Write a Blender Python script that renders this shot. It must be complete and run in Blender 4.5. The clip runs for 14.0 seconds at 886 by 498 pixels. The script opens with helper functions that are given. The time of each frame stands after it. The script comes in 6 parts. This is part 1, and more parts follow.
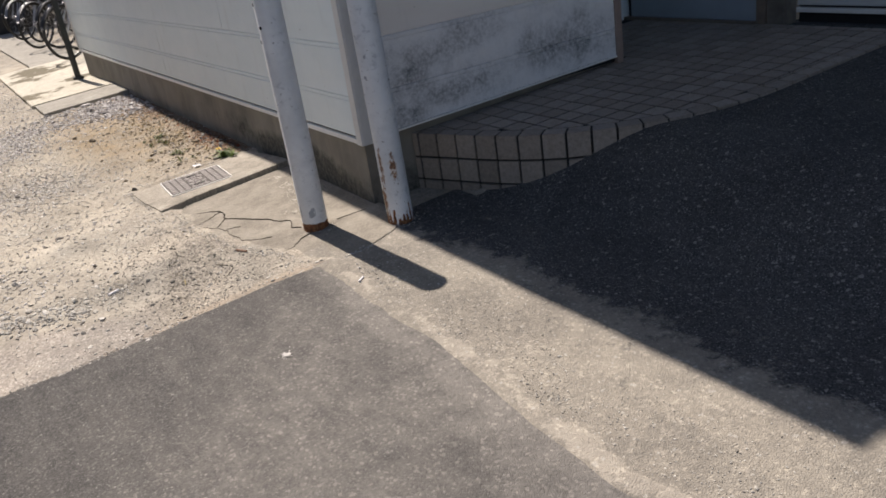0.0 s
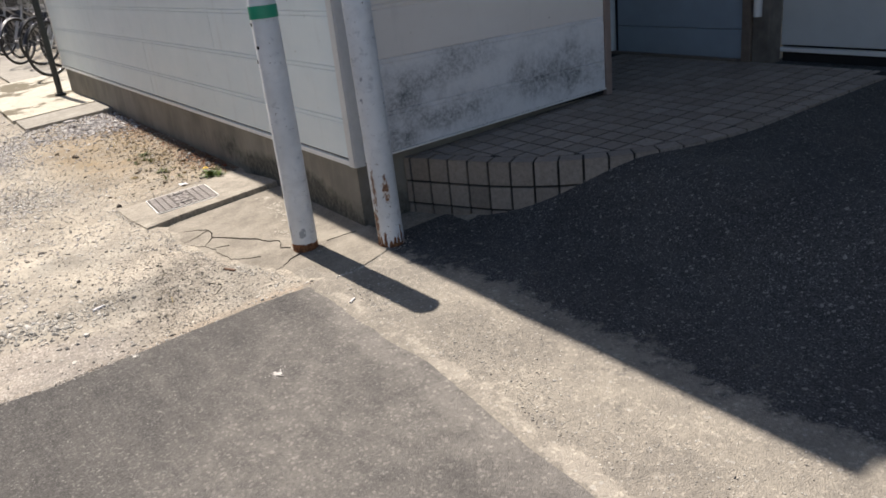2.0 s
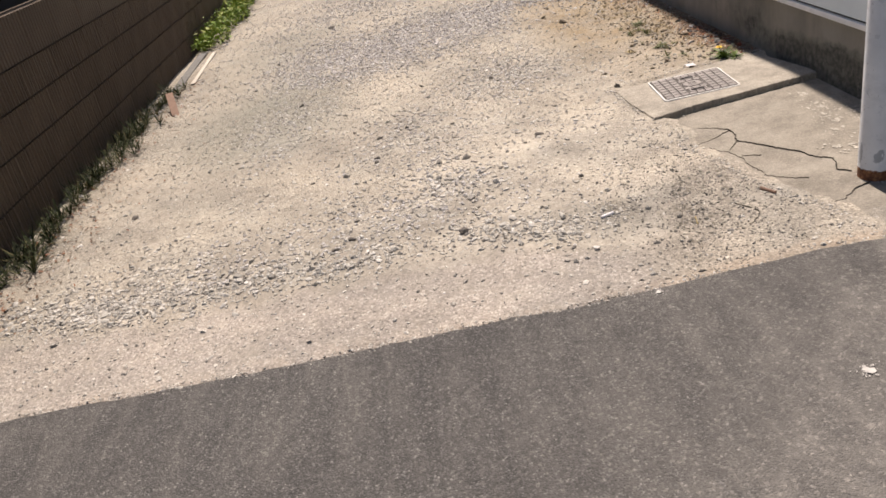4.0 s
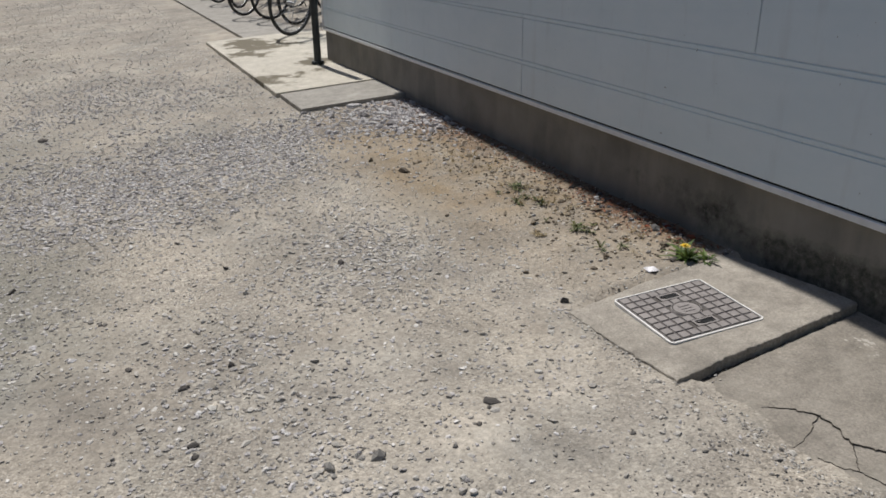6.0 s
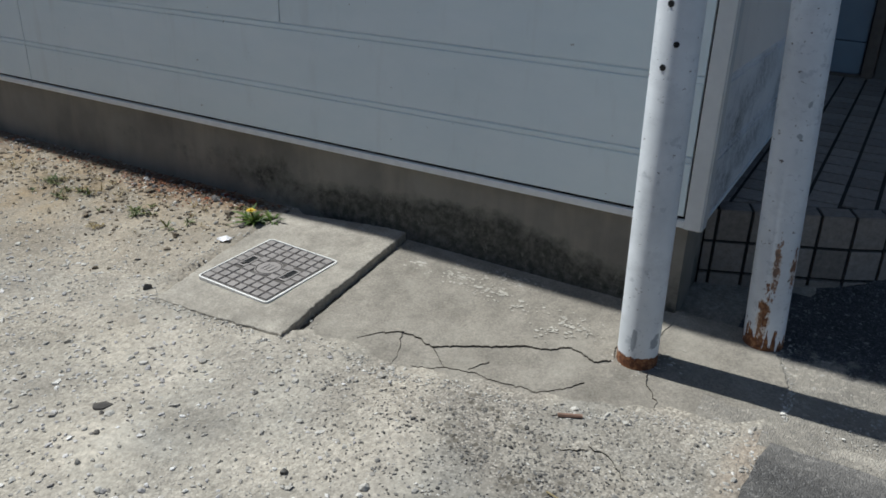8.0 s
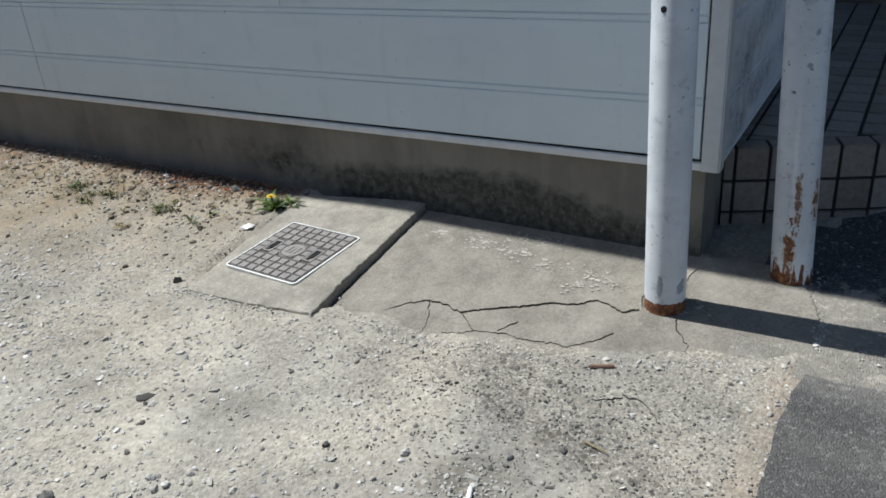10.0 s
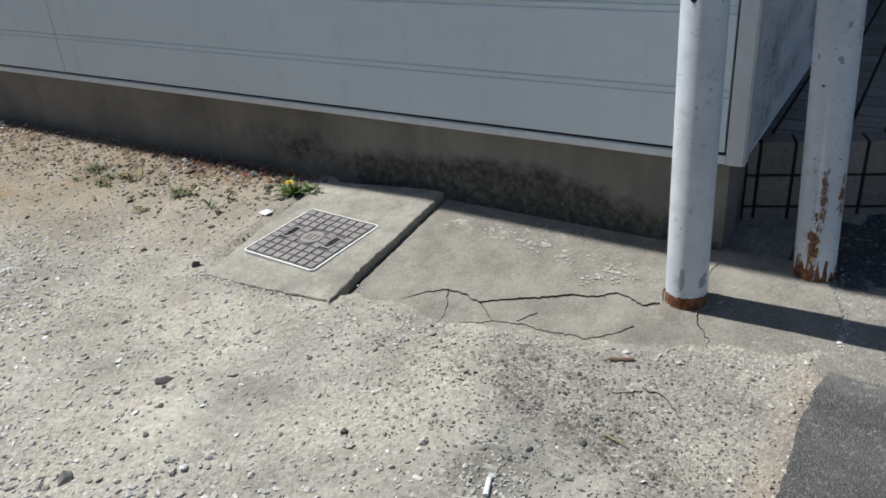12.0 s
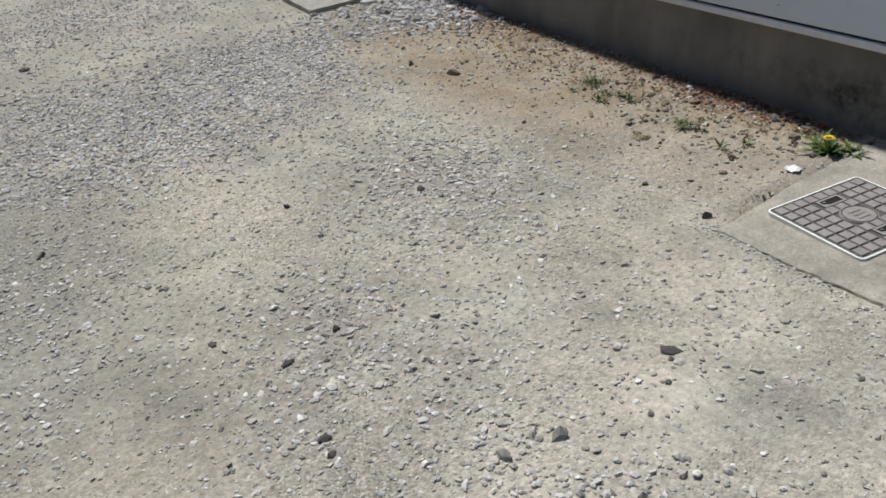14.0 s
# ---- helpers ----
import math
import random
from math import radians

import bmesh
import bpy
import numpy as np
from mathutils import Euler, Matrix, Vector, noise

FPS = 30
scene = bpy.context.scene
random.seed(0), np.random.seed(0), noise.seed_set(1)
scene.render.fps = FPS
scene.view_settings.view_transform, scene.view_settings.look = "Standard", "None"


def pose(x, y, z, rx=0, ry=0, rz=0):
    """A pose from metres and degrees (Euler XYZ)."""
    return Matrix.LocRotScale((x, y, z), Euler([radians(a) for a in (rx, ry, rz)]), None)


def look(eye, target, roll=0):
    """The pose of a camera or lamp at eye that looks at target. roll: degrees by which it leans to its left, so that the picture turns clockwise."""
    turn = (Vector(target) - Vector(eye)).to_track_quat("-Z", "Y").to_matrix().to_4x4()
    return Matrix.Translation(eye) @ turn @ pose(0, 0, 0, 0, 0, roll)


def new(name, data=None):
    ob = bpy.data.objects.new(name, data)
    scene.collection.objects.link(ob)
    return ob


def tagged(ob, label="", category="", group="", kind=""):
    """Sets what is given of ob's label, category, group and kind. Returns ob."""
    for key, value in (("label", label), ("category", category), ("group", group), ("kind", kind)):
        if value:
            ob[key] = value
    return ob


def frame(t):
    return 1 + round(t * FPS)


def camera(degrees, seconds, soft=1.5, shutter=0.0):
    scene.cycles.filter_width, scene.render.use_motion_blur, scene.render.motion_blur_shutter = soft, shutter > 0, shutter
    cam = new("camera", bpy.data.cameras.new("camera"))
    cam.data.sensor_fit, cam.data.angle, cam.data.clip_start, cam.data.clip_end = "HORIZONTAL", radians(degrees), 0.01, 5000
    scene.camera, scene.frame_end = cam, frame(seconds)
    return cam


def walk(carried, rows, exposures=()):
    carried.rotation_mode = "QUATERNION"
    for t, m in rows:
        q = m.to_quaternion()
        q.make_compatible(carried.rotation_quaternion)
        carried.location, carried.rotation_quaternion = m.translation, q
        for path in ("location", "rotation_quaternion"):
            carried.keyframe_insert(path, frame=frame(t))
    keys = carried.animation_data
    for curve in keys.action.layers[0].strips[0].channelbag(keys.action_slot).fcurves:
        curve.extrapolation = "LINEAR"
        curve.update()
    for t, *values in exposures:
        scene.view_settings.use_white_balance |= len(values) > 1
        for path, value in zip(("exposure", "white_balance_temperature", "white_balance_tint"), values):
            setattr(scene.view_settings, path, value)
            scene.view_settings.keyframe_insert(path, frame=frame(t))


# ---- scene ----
cam = camera(58.2, 14.0, soft=1.7)
PATH = [
    (0, (2.929, -1.415, 1.127), (1.339, -0.49, 0.343), -8.6),
    (0.5, (2.92, -1.444, 1.117), (1.377, -0.416, 0.366), -8.5),
    (1, (2.919, -1.466, 1.121), (1.342, -0.473, 0.396), -7.6),
    (1.5, (2.9, -1.464, 1.108), (1.33, -0.453, 0.392), -6.8),
    (2, (2.902, -1.476, 1.116), (1.329, -0.476, 0.392), -6.3),
    (2.5, (2.903, -1.47, 1.105), (1.325, -0.472, 0.389), -6.1),
    (3, (2.864, -1.528, 1.128), (1.209, -0.708, 0.361), -8.4),
    (3.5, (2.58, -1.56, 1.096), (0.821, -1.193, 0.22), -11.1),
    (3.6, (2.482, -1.554, 1.091), (0.707, -1.278, 0.212), -12.9),
    (4, (2.174, -1.649, 1.101), (0.383, -1.651, 0.211), -10.7),
    (4.2, (1.973, -1.693, 1.068), (0.136, -1.674, 0.276), -8.6),
    (6.3, (0.394, -2.02, 1.065), (-1.101, -0.963, 0.262), 1.3),
    (6.5, (0.391, -2.053, 1.071), (-0.884, -0.748, 0.251), 2.3),
    (7, (0.394, -2.088, 1.088), (-0.572, -0.539, 0.269), 5.1),
    (9.3, (0.442, -2.136, 1.077), (-0.51, -0.592, 0.235), -2.9),
    (9.5, (0.434, -2.129, 1.08), (-0.527, -0.598, 0.225), -3.5),
    (10, (0.445, -2.129, 1.069), (-0.526, -0.609, 0.205), -4.7),
    (10.5, (0.454, -2.131, 1.072), (-0.489, -0.598, 0.199), -5.3),
    (11, (0.43, -2.138, 1.062), (-0.514, -0.605, 0.191), -4.1),
    (11.5, (0.42, -2.142, 1.059), (-0.569, -0.64, 0.184), -3.8),
    (12, (0.419, -2.135, 1.063), (-0.571, -0.639, 0.179), -4.0),
    (12.5, (0.406, -2.138, 1.064), (-0.582, -0.645, 0.172), -3.3),
    (13, (0.333, -2.18, 1.064), (-0.75, -0.764, 0.157), -2.6),
    (13.3, (0.272, -2.172, 1.032), (-1.117, -1.093, 0.079), -4.8),
    (13.5, (0.184, -2.147, 1.009), (-1.308, -1.234, 0.039), -6.0),
    (13.6, (0.133, -2.125, 1.012), (-1.381, -1.263, 0.032), -6.7),
    (14, (-0.075, -2.15, 0.996), (-1.645, -1.4, 0.011), -4.9),
]
EXPOSURE = [(0.0, 0.36, 6800, 16), (1.2, 0.58, 6750, 14), (3.0, 0.55, 6750, 14), (4.2, 0.38, 7050, 19), (6.3, -0.24, 6050, 10), (7.2, -0.18, 5900, 6), (9.3, 0.15, 5800, 6), (12.5, 0.1, 5900, 7), (14.0, -0.09, 6000, 9)]
walk(cam, [(t, look(eye, target, roll)) for t, eye, target, roll in PATH], EXPOSURE)

# ---- light ----
SUN_EL, SUN_OFF = radians(57), radians(2.4)
to_sun = Vector((-math.cos(SUN_EL) * math.cos(SUN_OFF), -math.cos(SUN_EL) * math.sin(SUN_OFF), math.sin(SUN_EL)))
world = bpy.data.worlds.new("sky")
scene.world = world
world.use_nodes = True
sky = world.node_tree.nodes.new("ShaderNodeTexSky")
sky.sky_type, sky.sun_disc = "NISHITA", False
sky.sun_elevation, sky.sun_rotation = SUN_EL, math.atan2(to_sun.x, to_sun.y)
backing = world.node_tree.nodes["Background"]
backing.inputs["Strength"].default_value = 0.072
world.node_tree.links.new(sky.outputs[0], backing.inputs["Color"])
sun_data = bpy.data.lights.new("sun", "SUN")
sun_data.energy, sun_data.angle, sun_data.color = 5.0, radians(0.55), (1.0, 0.95, 0.87)
sun = new("sun", sun_data)
sun.matrix_world = look(to_sun * 30, (0, 0, 0))

# ---- materials ----
def material(name):
    m = bpy.data.materials.new(name)
    m.use_nodes = True
    return m, m.node_tree, m.node_tree.nodes["Principled BSDF"]


def node(tree, kind, **inputs):
    n = tree.nodes.new("ShaderNode" + kind)
    for key, value in inputs.items():
        n.inputs[key.replace("_", " ")].default_value = value
    return n


def where(tree, scale=(1, 1, 1)):
    co = tree.nodes.new("ShaderNodeTexCoord")
    mp = tree.nodes.new("ShaderNodeMapping")
    mp.inputs["Scale"].default_value = scale
    tree.links.new(co.outputs["Object"], mp.inputs["Vector"])
    return mp.outputs[0]


def noise_of(tree, vec, scale, detail=4.0, rough=0.6):
    n = node(tree, "TexNoise", Scale=scale, Detail=detail, Roughness=rough)
    tree.links.new(vec, n.inputs["Vector"])
    return n.outputs["Fac"]


def ramp(tree, fac, stops):
    r = tree.nodes.new("ShaderNodeValToRGB")
    while len(r.color_ramp.elements) < len(stops):
        r.color_ramp.elements.new(0.5)
    for e, (at, c) in zip(r.color_ramp.elements, stops):
        e.position = at
        e.color = (*c, 1) if len(c) == 3 else c
    tree.links.new(fac, r.inputs[0])
    return r.outputs[0]


def mix(tree, fac, a, b, mode="MIX"):
    n = tree.nodes.new("ShaderNodeMix")
    n.data_type, n.blend_type = "RGBA", mode
    for sock, v in ((n.inputs[0], fac), (n.inputs[6], a), (n.inputs[7], b)):
        if hasattr(v, "is_linked"):
            tree.links.new(v, sock)
        elif isinstance(v, (int, float)):
            sock.default_value = v
        else:
            sock.default_value = (*v, 1)
    return n.outputs[2]


def calc(tree, op, a, b=0.5):
    n = tree.nodes.new("ShaderNodeMath")
    n.operation = op
    for sock, v in ((n.inputs[0], a), (n.inputs[1], b)):
        if hasattr(v, "is_linked"):
            tree.links.new(v, sock)
        else:
            sock.default_value = v
    return n.outputs[0]


def bump(tree, bsdf, height, strength, distance=0.01):
    b = node(tree, "Bump", Strength=strength, Distance=distance)
    tree.links.new(height, b.inputs["Height"])
    tree.links.new(b.outputs[0], bsdf.inputs["Normal"])


def attribute(tree, name):
    a = tree.nodes.new("ShaderNodeAttribute")
    a.attribute_name = name
    return a.outputs["Fac"]


def voronoi(tree, vec, scale, out="Color"):
    v = node(tree, "TexVoronoi", Scale=scale)
    tree.links.new(vec, v.inputs["Vector"])
    return v.outputs[out]


def grey(tree, colour):
    n = tree.nodes.new("ShaderNodeSeparateColor")
    tree.links.new(colour, n.inputs[0])
    return n.outputs[0]


def plain(name, colour, rough=0.6, metal=0.0, spread=0.25, scale=30.0, relief=0.15):
    """A painted, moulded or dull surface with fine mottling at two scales."""
    m, tree, b = material(name)
    vec = where(tree)
    n = calc(tree, "ADD", calc(tree, "MULTIPLY", noise_of(tree, vec, scale), 0.6), calc(tree, "MULTIPLY", noise_of(tree, vec, scale * 0.12, 3), 0.4))
    lo, hi = [c * (1 - spread) for c in colour], [min(1, c * (1 + spread)) for c in colour]
    tree.links.new(ramp(tree, n, [(0.3, lo), (0.7, hi)]), b.inputs["Base Color"])
    b.inputs["Roughness"].default_value, b.inputs["Metallic"].default_value = rough, metal
    if relief:
        bump(tree, b, noise_of(tree, vec, scale * 6), relief, 0.003)
    return m


def ground_material():
    m, tree, b = material("dirt_and_gravel")
    vec = where(tree)
    broad = noise_of(tree, vec, 1.1, 4, 0.6)
    mid = noise_of(tree, vec, 7.0, 5, 0.65)
    fine = noise_of(tree, vec, 60.0, 4, 0.7)
    sand = mix(tree, ramp(tree, mid, [(0.35, (0, 0, 0)), (0.68, (1, 1, 1))]), (0.287, 0.264, 0.229), (0.418, 0.39, 0.343))
    stone = ramp(tree, grey(tree, voronoi(tree, vec, 85)), [(0.0, (0.15, 0.145, 0.135)), (0.35, (0.29, 0.275, 0.25)), (0.75, (0.37, 0.35, 0.315)), (1.0, (0.58, 0.55, 0.49))])
    tiny = ramp(tree, grey(tree, voronoi(tree, vec, 210)), [(0.0, (0.15, 0.14, 0.125)), (0.3, (0.30, 0.282, 0.25)), (0.85, (0.40, 0.378, 0.335)), (1.0, (0.60, 0.575, 0.52))])
    col = mix(tree, ramp(tree, broad, [(0.42, (0.15, 0.15, 0.15)), (0.6, (0.8, 0.8, 0.8))]), sand, tiny)
    rocky = calc(tree, "MULTIPLY", attribute(tree, "gravel"), ramp(tree, mid, [(0.38, (0, 0, 0)), (0.58, (1, 1, 1))]))
    col = mix(tree, rocky, col, stone)
    clay = calc(tree, "MULTIPLY", attribute(tree, "clay"), ramp(tree, mid, [(0.3, (0.25, 0.25, 0.25)), (0.65, (1, 1, 1))]))
    col = mix(tree, clay, col, mix(tree, fine, (0.19, 0.148, 0.096), (0.35, 0.28, 0.19)))
    rust = calc(tree, "MULTIPLY", attribute(tree, "rust"), ramp(tree, noise_of(tree, vec, 11, 6, 0.7), [(0.34, (0.1, 0.1, 0.1)), (0.6, (1, 1, 1))]))
    col = mix(tree, rust, col, mix(tree, fine, (0.10, 0.05, 0.03), (0.27, 0.155, 0.09)))
    old = calc(tree, "MULTIPLY", attribute(tree, "old"), ramp(tree, noise_of(tree, vec, 4.0, 4), [(0.36, (0.1, 0.1, 0.1)), (0.55, (0.9, 0.9, 0.9))]))
    speck = ramp(tree, grey(tree, voronoi(tree, vec, 165)), [(0.0, (0.21, 0.196, 0.177)), (0.5, (0.35, 0.328, 0.295)), (0.9, (0.43, 0.403, 0.362)), (1.0, (0.58, 0.55, 0.50))])
    speck = mix(tree, ramp(tree, voronoi(tree, vec, 165, "Distance"), [(0.42, (0, 0, 0)), (0.62, (0.8, 0.8, 0.8))]), speck, (0.20, 0.184, 0.16))
    pit = ramp(tree, calc(tree, "ADD", grey(tree, voronoi(tree, vec, 70)), calc(tree, "MULTIPLY", voronoi(tree, vec, 70, "Distance"), 0.35)), [(0.24, (1, 1, 1)), (0.34, (0, 0, 0))])
    speck = mix(tree, pit, speck, (0.13, 0.118, 0.10))
    col = mix(tree, old, col, speck)
    col = mix(tree, calc(tree, "MULTIPLY", attribute(tree, "sand"), ramp(tree, mid, [(0.3, (0.35, 0.35, 0.35)), (0.6, (1, 1, 1))])), col, mix(tree, fine, (0.31, 0.255, 0.205), (0.43, 0.365, 0.30)))
    col = mix(tree, ramp(tree, calc(tree, "MULTIPLY", attribute(tree, "pale"), calc(tree, "ADD", noise_of(tree, vec, 5, 7, 0.72), 0.1)), [(0.32, (0, 0, 0)), (0.6, (0.5, 0.5, 0.5))]), col, mix(tree, fine, (0.36, 0.34, 0.30), (0.50, 0.475, 0.43)))
    crumb = ramp(tree, grey(tree, voronoi(tree, vec, 190)), [(0.0, (0.19, 0.174, 0.16)), (0.2, (0.29, 0.269, 0.251)), (0.8, (0.345, 0.323, 0.303)), (1.0, (0.52, 0.495, 0.465))])
    bare = calc(tree, "MULTIPLY", attribute(tree, "strip"), ramp(tree, noise_of(tree, vec, 9, 6, 0.72), [(0.3, (0.45, 0.45, 0.45)), (0.55, (1, 1, 1))]))
    col = mix(tree, bare, col, crumb)
    col = mix(tree, calc(tree, "MULTIPLY", attribute(tree, "dark"), mid), col, (0.10, 0.085, 0.06))
    drift = calc(tree, "ADD", calc(tree, "MULTIPLY", noise_of(tree, vec, 1.3, 8, 0.72), 0.6), calc(tree, "MULTIPLY", noise_of(tree, vec, 5.0, 8, 0.75), 0.4))
    patchy = ramp(tree, drift, [(0.36, (0.30, 0.30, 0.30)), (0.5, (0.46, 0.458, 0.45)), (0.62, (0.60, 0.59, 0.57))])
    col = mix(tree, 0.9, col, patchy, "OVERLAY")
    col = mix(tree, calc(tree, "MULTIPLY", attribute(tree, "damp"), ramp(tree, mid, [(0.3, (0.45, 0.45, 0.45)), (0.6, (0.95, 0.95, 0.95))])), col, mix(tree, fine, (0.15, 0.15, 0.128), (0.29, 0.285, 0.25)))
    col = mix(tree, 0.35, col, ramp(tree, fine, [(0.3, (0.2, 0.19, 0.17)), (0.7, (0.85, 0.83, 0.8))]), "OVERLAY")
    col = mix(tree, 1.0, col, ramp(tree, noise_of(tree, vec, 2.3, 6, 0.7), [(0.34, (0.95, 0.955, 0.955)), (0.45, (0.985, 0.97, 0.945)), (0.52, (1.0, 0.975, 0.95)), (0.62, (1.0, 0.972, 0.935))]), "MULTIPLY")
    tree.links.new(col, b.inputs["Base Color"])
    b.inputs["Roughness"].default_value = 0.95
    b.inputs["Specular IOR Level"].default_value = 0.2
    h = calc(tree, "ADD", calc(tree, "MULTIPLY", voronoi(tree, vec, 85, "Distance"), -0.9), calc(tree, "ADD", fine, calc(tree, "MULTIPLY", voronoi(tree, vec, 210, "Distance"), -0.5)))
    bump(tree, b, calc(tree, "MULTIPLY", h, calc(tree, "ADD", ramp(tree, broad, [(0.4, (0.25, 0.25, 0.25)), (0.6, (1, 1, 1))]), calc(tree, "MULTIPLY", rocky, 0.6))), 0.5, 0.007)
    return m


def asphalt_material(name, dark, mid_c, light, dust, dust_from, dust_to, ragged=False, spots=0.0):
    m, tree, b = material(name)
    vec = where(tree)
    cells = grey(tree, voronoi(tree, vec, 260))
    col = ramp(tree, cells, [(0.0, dark), (0.45, mid_c), (0.9, [c * 1.5 for c in mid_c]), (1.0, light)])
    smear = calc(tree, "ADD", calc(tree, "MULTIPLY", noise_of(tree, where(tree, (1.0, 2.4, 1)), 1.5, 6, 0.65), 0.65), calc(tree, "MULTIPLY", noise_of(tree, vec, 7.0, 6, 0.7), 0.35))
    patch = ramp(tree, smear, [(dust_from, (0, 0, 0)), (dust_to, (1, 1, 1))])
    film = calc(tree, "MULTIPLY", patch, 0.42)
    if ragged:
        torn = calc(tree, "ADD", attribute(tree, "dust"), calc(tree, "MULTIPLY", calc(tree, "SUBTRACT", noise_of(tree, vec, 16, 8, 0.8), 0.5), 2.2))
        cover_ = calc(tree, "MULTIPLY", ramp(tree, torn, [(0.30, (0, 0, 0)), (0.62, (0.92, 0.92, 0.92))]), ramp(tree, noise_of(tree, vec, 14, 5, 0.7), [(0.25, (0.6, 0.6, 0.6)), (0.6, (1, 1, 1))]))
        film = calc(tree, "MAXIMUM", calc(tree, "MULTIPLY", film, 0.4), cover_)
    else:
        film = calc(tree, "MAXIMUM", calc(tree, "MULTIPLY", film, 0.4), calc(tree, "MULTIPLY", attribute(tree, "dust"), ramp(tree, noise_of(tree, vec, 14, 5, 0.7), [(0.25, (0.35, 0.35, 0.35)), (0.6, (1, 1, 1))])))
        turn = node(tree, "Mapping")
        turn.inputs["Rotation"].default_value = (0, 0, radians(28))
        turn.inputs["Scale"].default_value = (1.3, 7.0, 1)
        tree.links.new(vec, turn.inputs["Vector"])
        streak = ramp(tree, noise_of(tree, turn.outputs["Vector"], 1.4, 7, 0.7), [(0.44, (0, 0, 0)), (0.72, (0.26, 0.26, 0.26))])
        film = calc(tree, "ADD", film, streak)
        scrape = ramp(tree, noise_of(tree, turn.outputs["Vector"], 5.0, 8, 0.78), [(0.55, (0, 0, 0)), (0.72, (0.42, 0.42, 0.42))])
        worn = ramp(tree, noise_of(tree, vec, 2.1, 3), [(0.44, (0, 0, 0)), (0.6, (1, 1, 1))])
        film = calc(tree, "ADD", film, calc(tree, "MULTIPLY", scrape, worn))
    grit = mix(tree, noise_of(tree, vec, 90, 3), [c * 0.72 for c in dust], [min(1, c * 1.25) for c in dust])
    col = mix(tree, film, col, grit)
    if ragged:
        col = mix(tree, ramp(tree, calc(tree, "ADD", attribute(tree, "dust"), calc(tree, "MULTIPLY", calc(tree, "SUBTRACT", noise_of(tree, vec, 22, 8, 0.8), 0.5), 1.6)), [(0.92, (0, 0, 0)), (1.5, (0.62, 0.62, 0.62))]), col, mix(tree, noise_of(tree, vec, 70, 4), (0.37, 0.33, 0.275), (0.51, 0.467, 0.40)))
    chunk = ramp(tree, grey(tree, voronoi(tree, vec, 125)), [(0.0, (0.36, 0.36, 0.36)), (0.5, (0.48, 0.48, 0.48)), (0.88, (0.52, 0.52, 0.52)), (0.95, (0.9, 0.89, 0.87))])
    col = mix(tree, 0.35 if ragged else 0.5, col, chunk, "OVERLAY")
    col = mix(tree, 0.6, col, ramp(tree, noise_of(tree, vec, 1.9, 6, 0.7), [(0.34, (0.34, 0.34, 0.345)), (0.64, (0.63, 0.625, 0.61))]), "OVERLAY")
    if spots:
        white = ramp(tree, grey(tree, voronoi(tree, vec, 110)), [(0.0, (0, 0, 0)), (0.982, (0, 0, 0)), (0.988, (1, 1, 1))])
        col = mix(tree, calc(tree, "MULTIPLY", white, spots), col, (0.5, 0.48, 0.44))
    tree.links.new(col, b.inputs["Base Color"])
    b.inputs["Roughness"].default_value = 0.9
    b.inputs["Specular IOR Level"].default_value = 0.25
    h = calc(tree, "ADD", calc(tree, "MULTIPLY", voronoi(tree, vec, 260, "Distance"), -0.9), noise_of(tree, vec, 45, 5, 0.7))
    bump(tree, b, h, 0.65, 0.006)
    return m


def concrete_material(name, lo, hi, stain=(0.09, 0.085, 0.075), stain_at=(0.62, 0.8), stain_scale=2.0, pale=None, relief=0.35):
    m, tree, b = material(name)
    vec = where(tree)
    col = ramp(tree, noise_of(tree, vec, 5, 6, 0.65), [(0.3, lo), (0.7, hi)])
    col = mix(tree, 0.5, col, ramp(tree, noise_of(tree, vec, 150, 3, 0.75), [(0.32, (0.27, 0.27, 0.27)), (0.68, (0.74, 0.74, 0.74))]), "OVERLAY")
    col = mix(tree, 0.38, col, ramp(tree, noise_of(tree, where(tree, (1.3, 1, 1)), 13, 8, 0.8), [(0.34, (0.24, 0.235, 0.23)), (0.66, (0.8, 0.79, 0.77))]), "OVERLAY")
    s = ramp(tree, noise_of(tree, vec, stain_scale, 7, 0.68), [(stain_at[0], (0, 0, 0)), (stain_at[1], (1, 1, 1))])
    col = mix(tree, s, col, stain)
    if pale:
        p = ramp(tree, noise_of(tree, vec, 11, 4, 0.6), [(0.62, (0, 0, 0)), (0.68, (1, 1, 1))])
        col = mix(tree, p, col, pale)
    tree.links.new(col, b.inputs["Base Color"])
    b.inputs["Roughness"].default_value = 0.92
    b.inputs["Specular IOR Level"].default_value = 0.2
    bump(tree, b, calc(tree, "ADD", noise_of(tree, vec, 90, 5, 0.75), noise_of(tree, vec, 20, 3)), relief, 0.005)
    return m


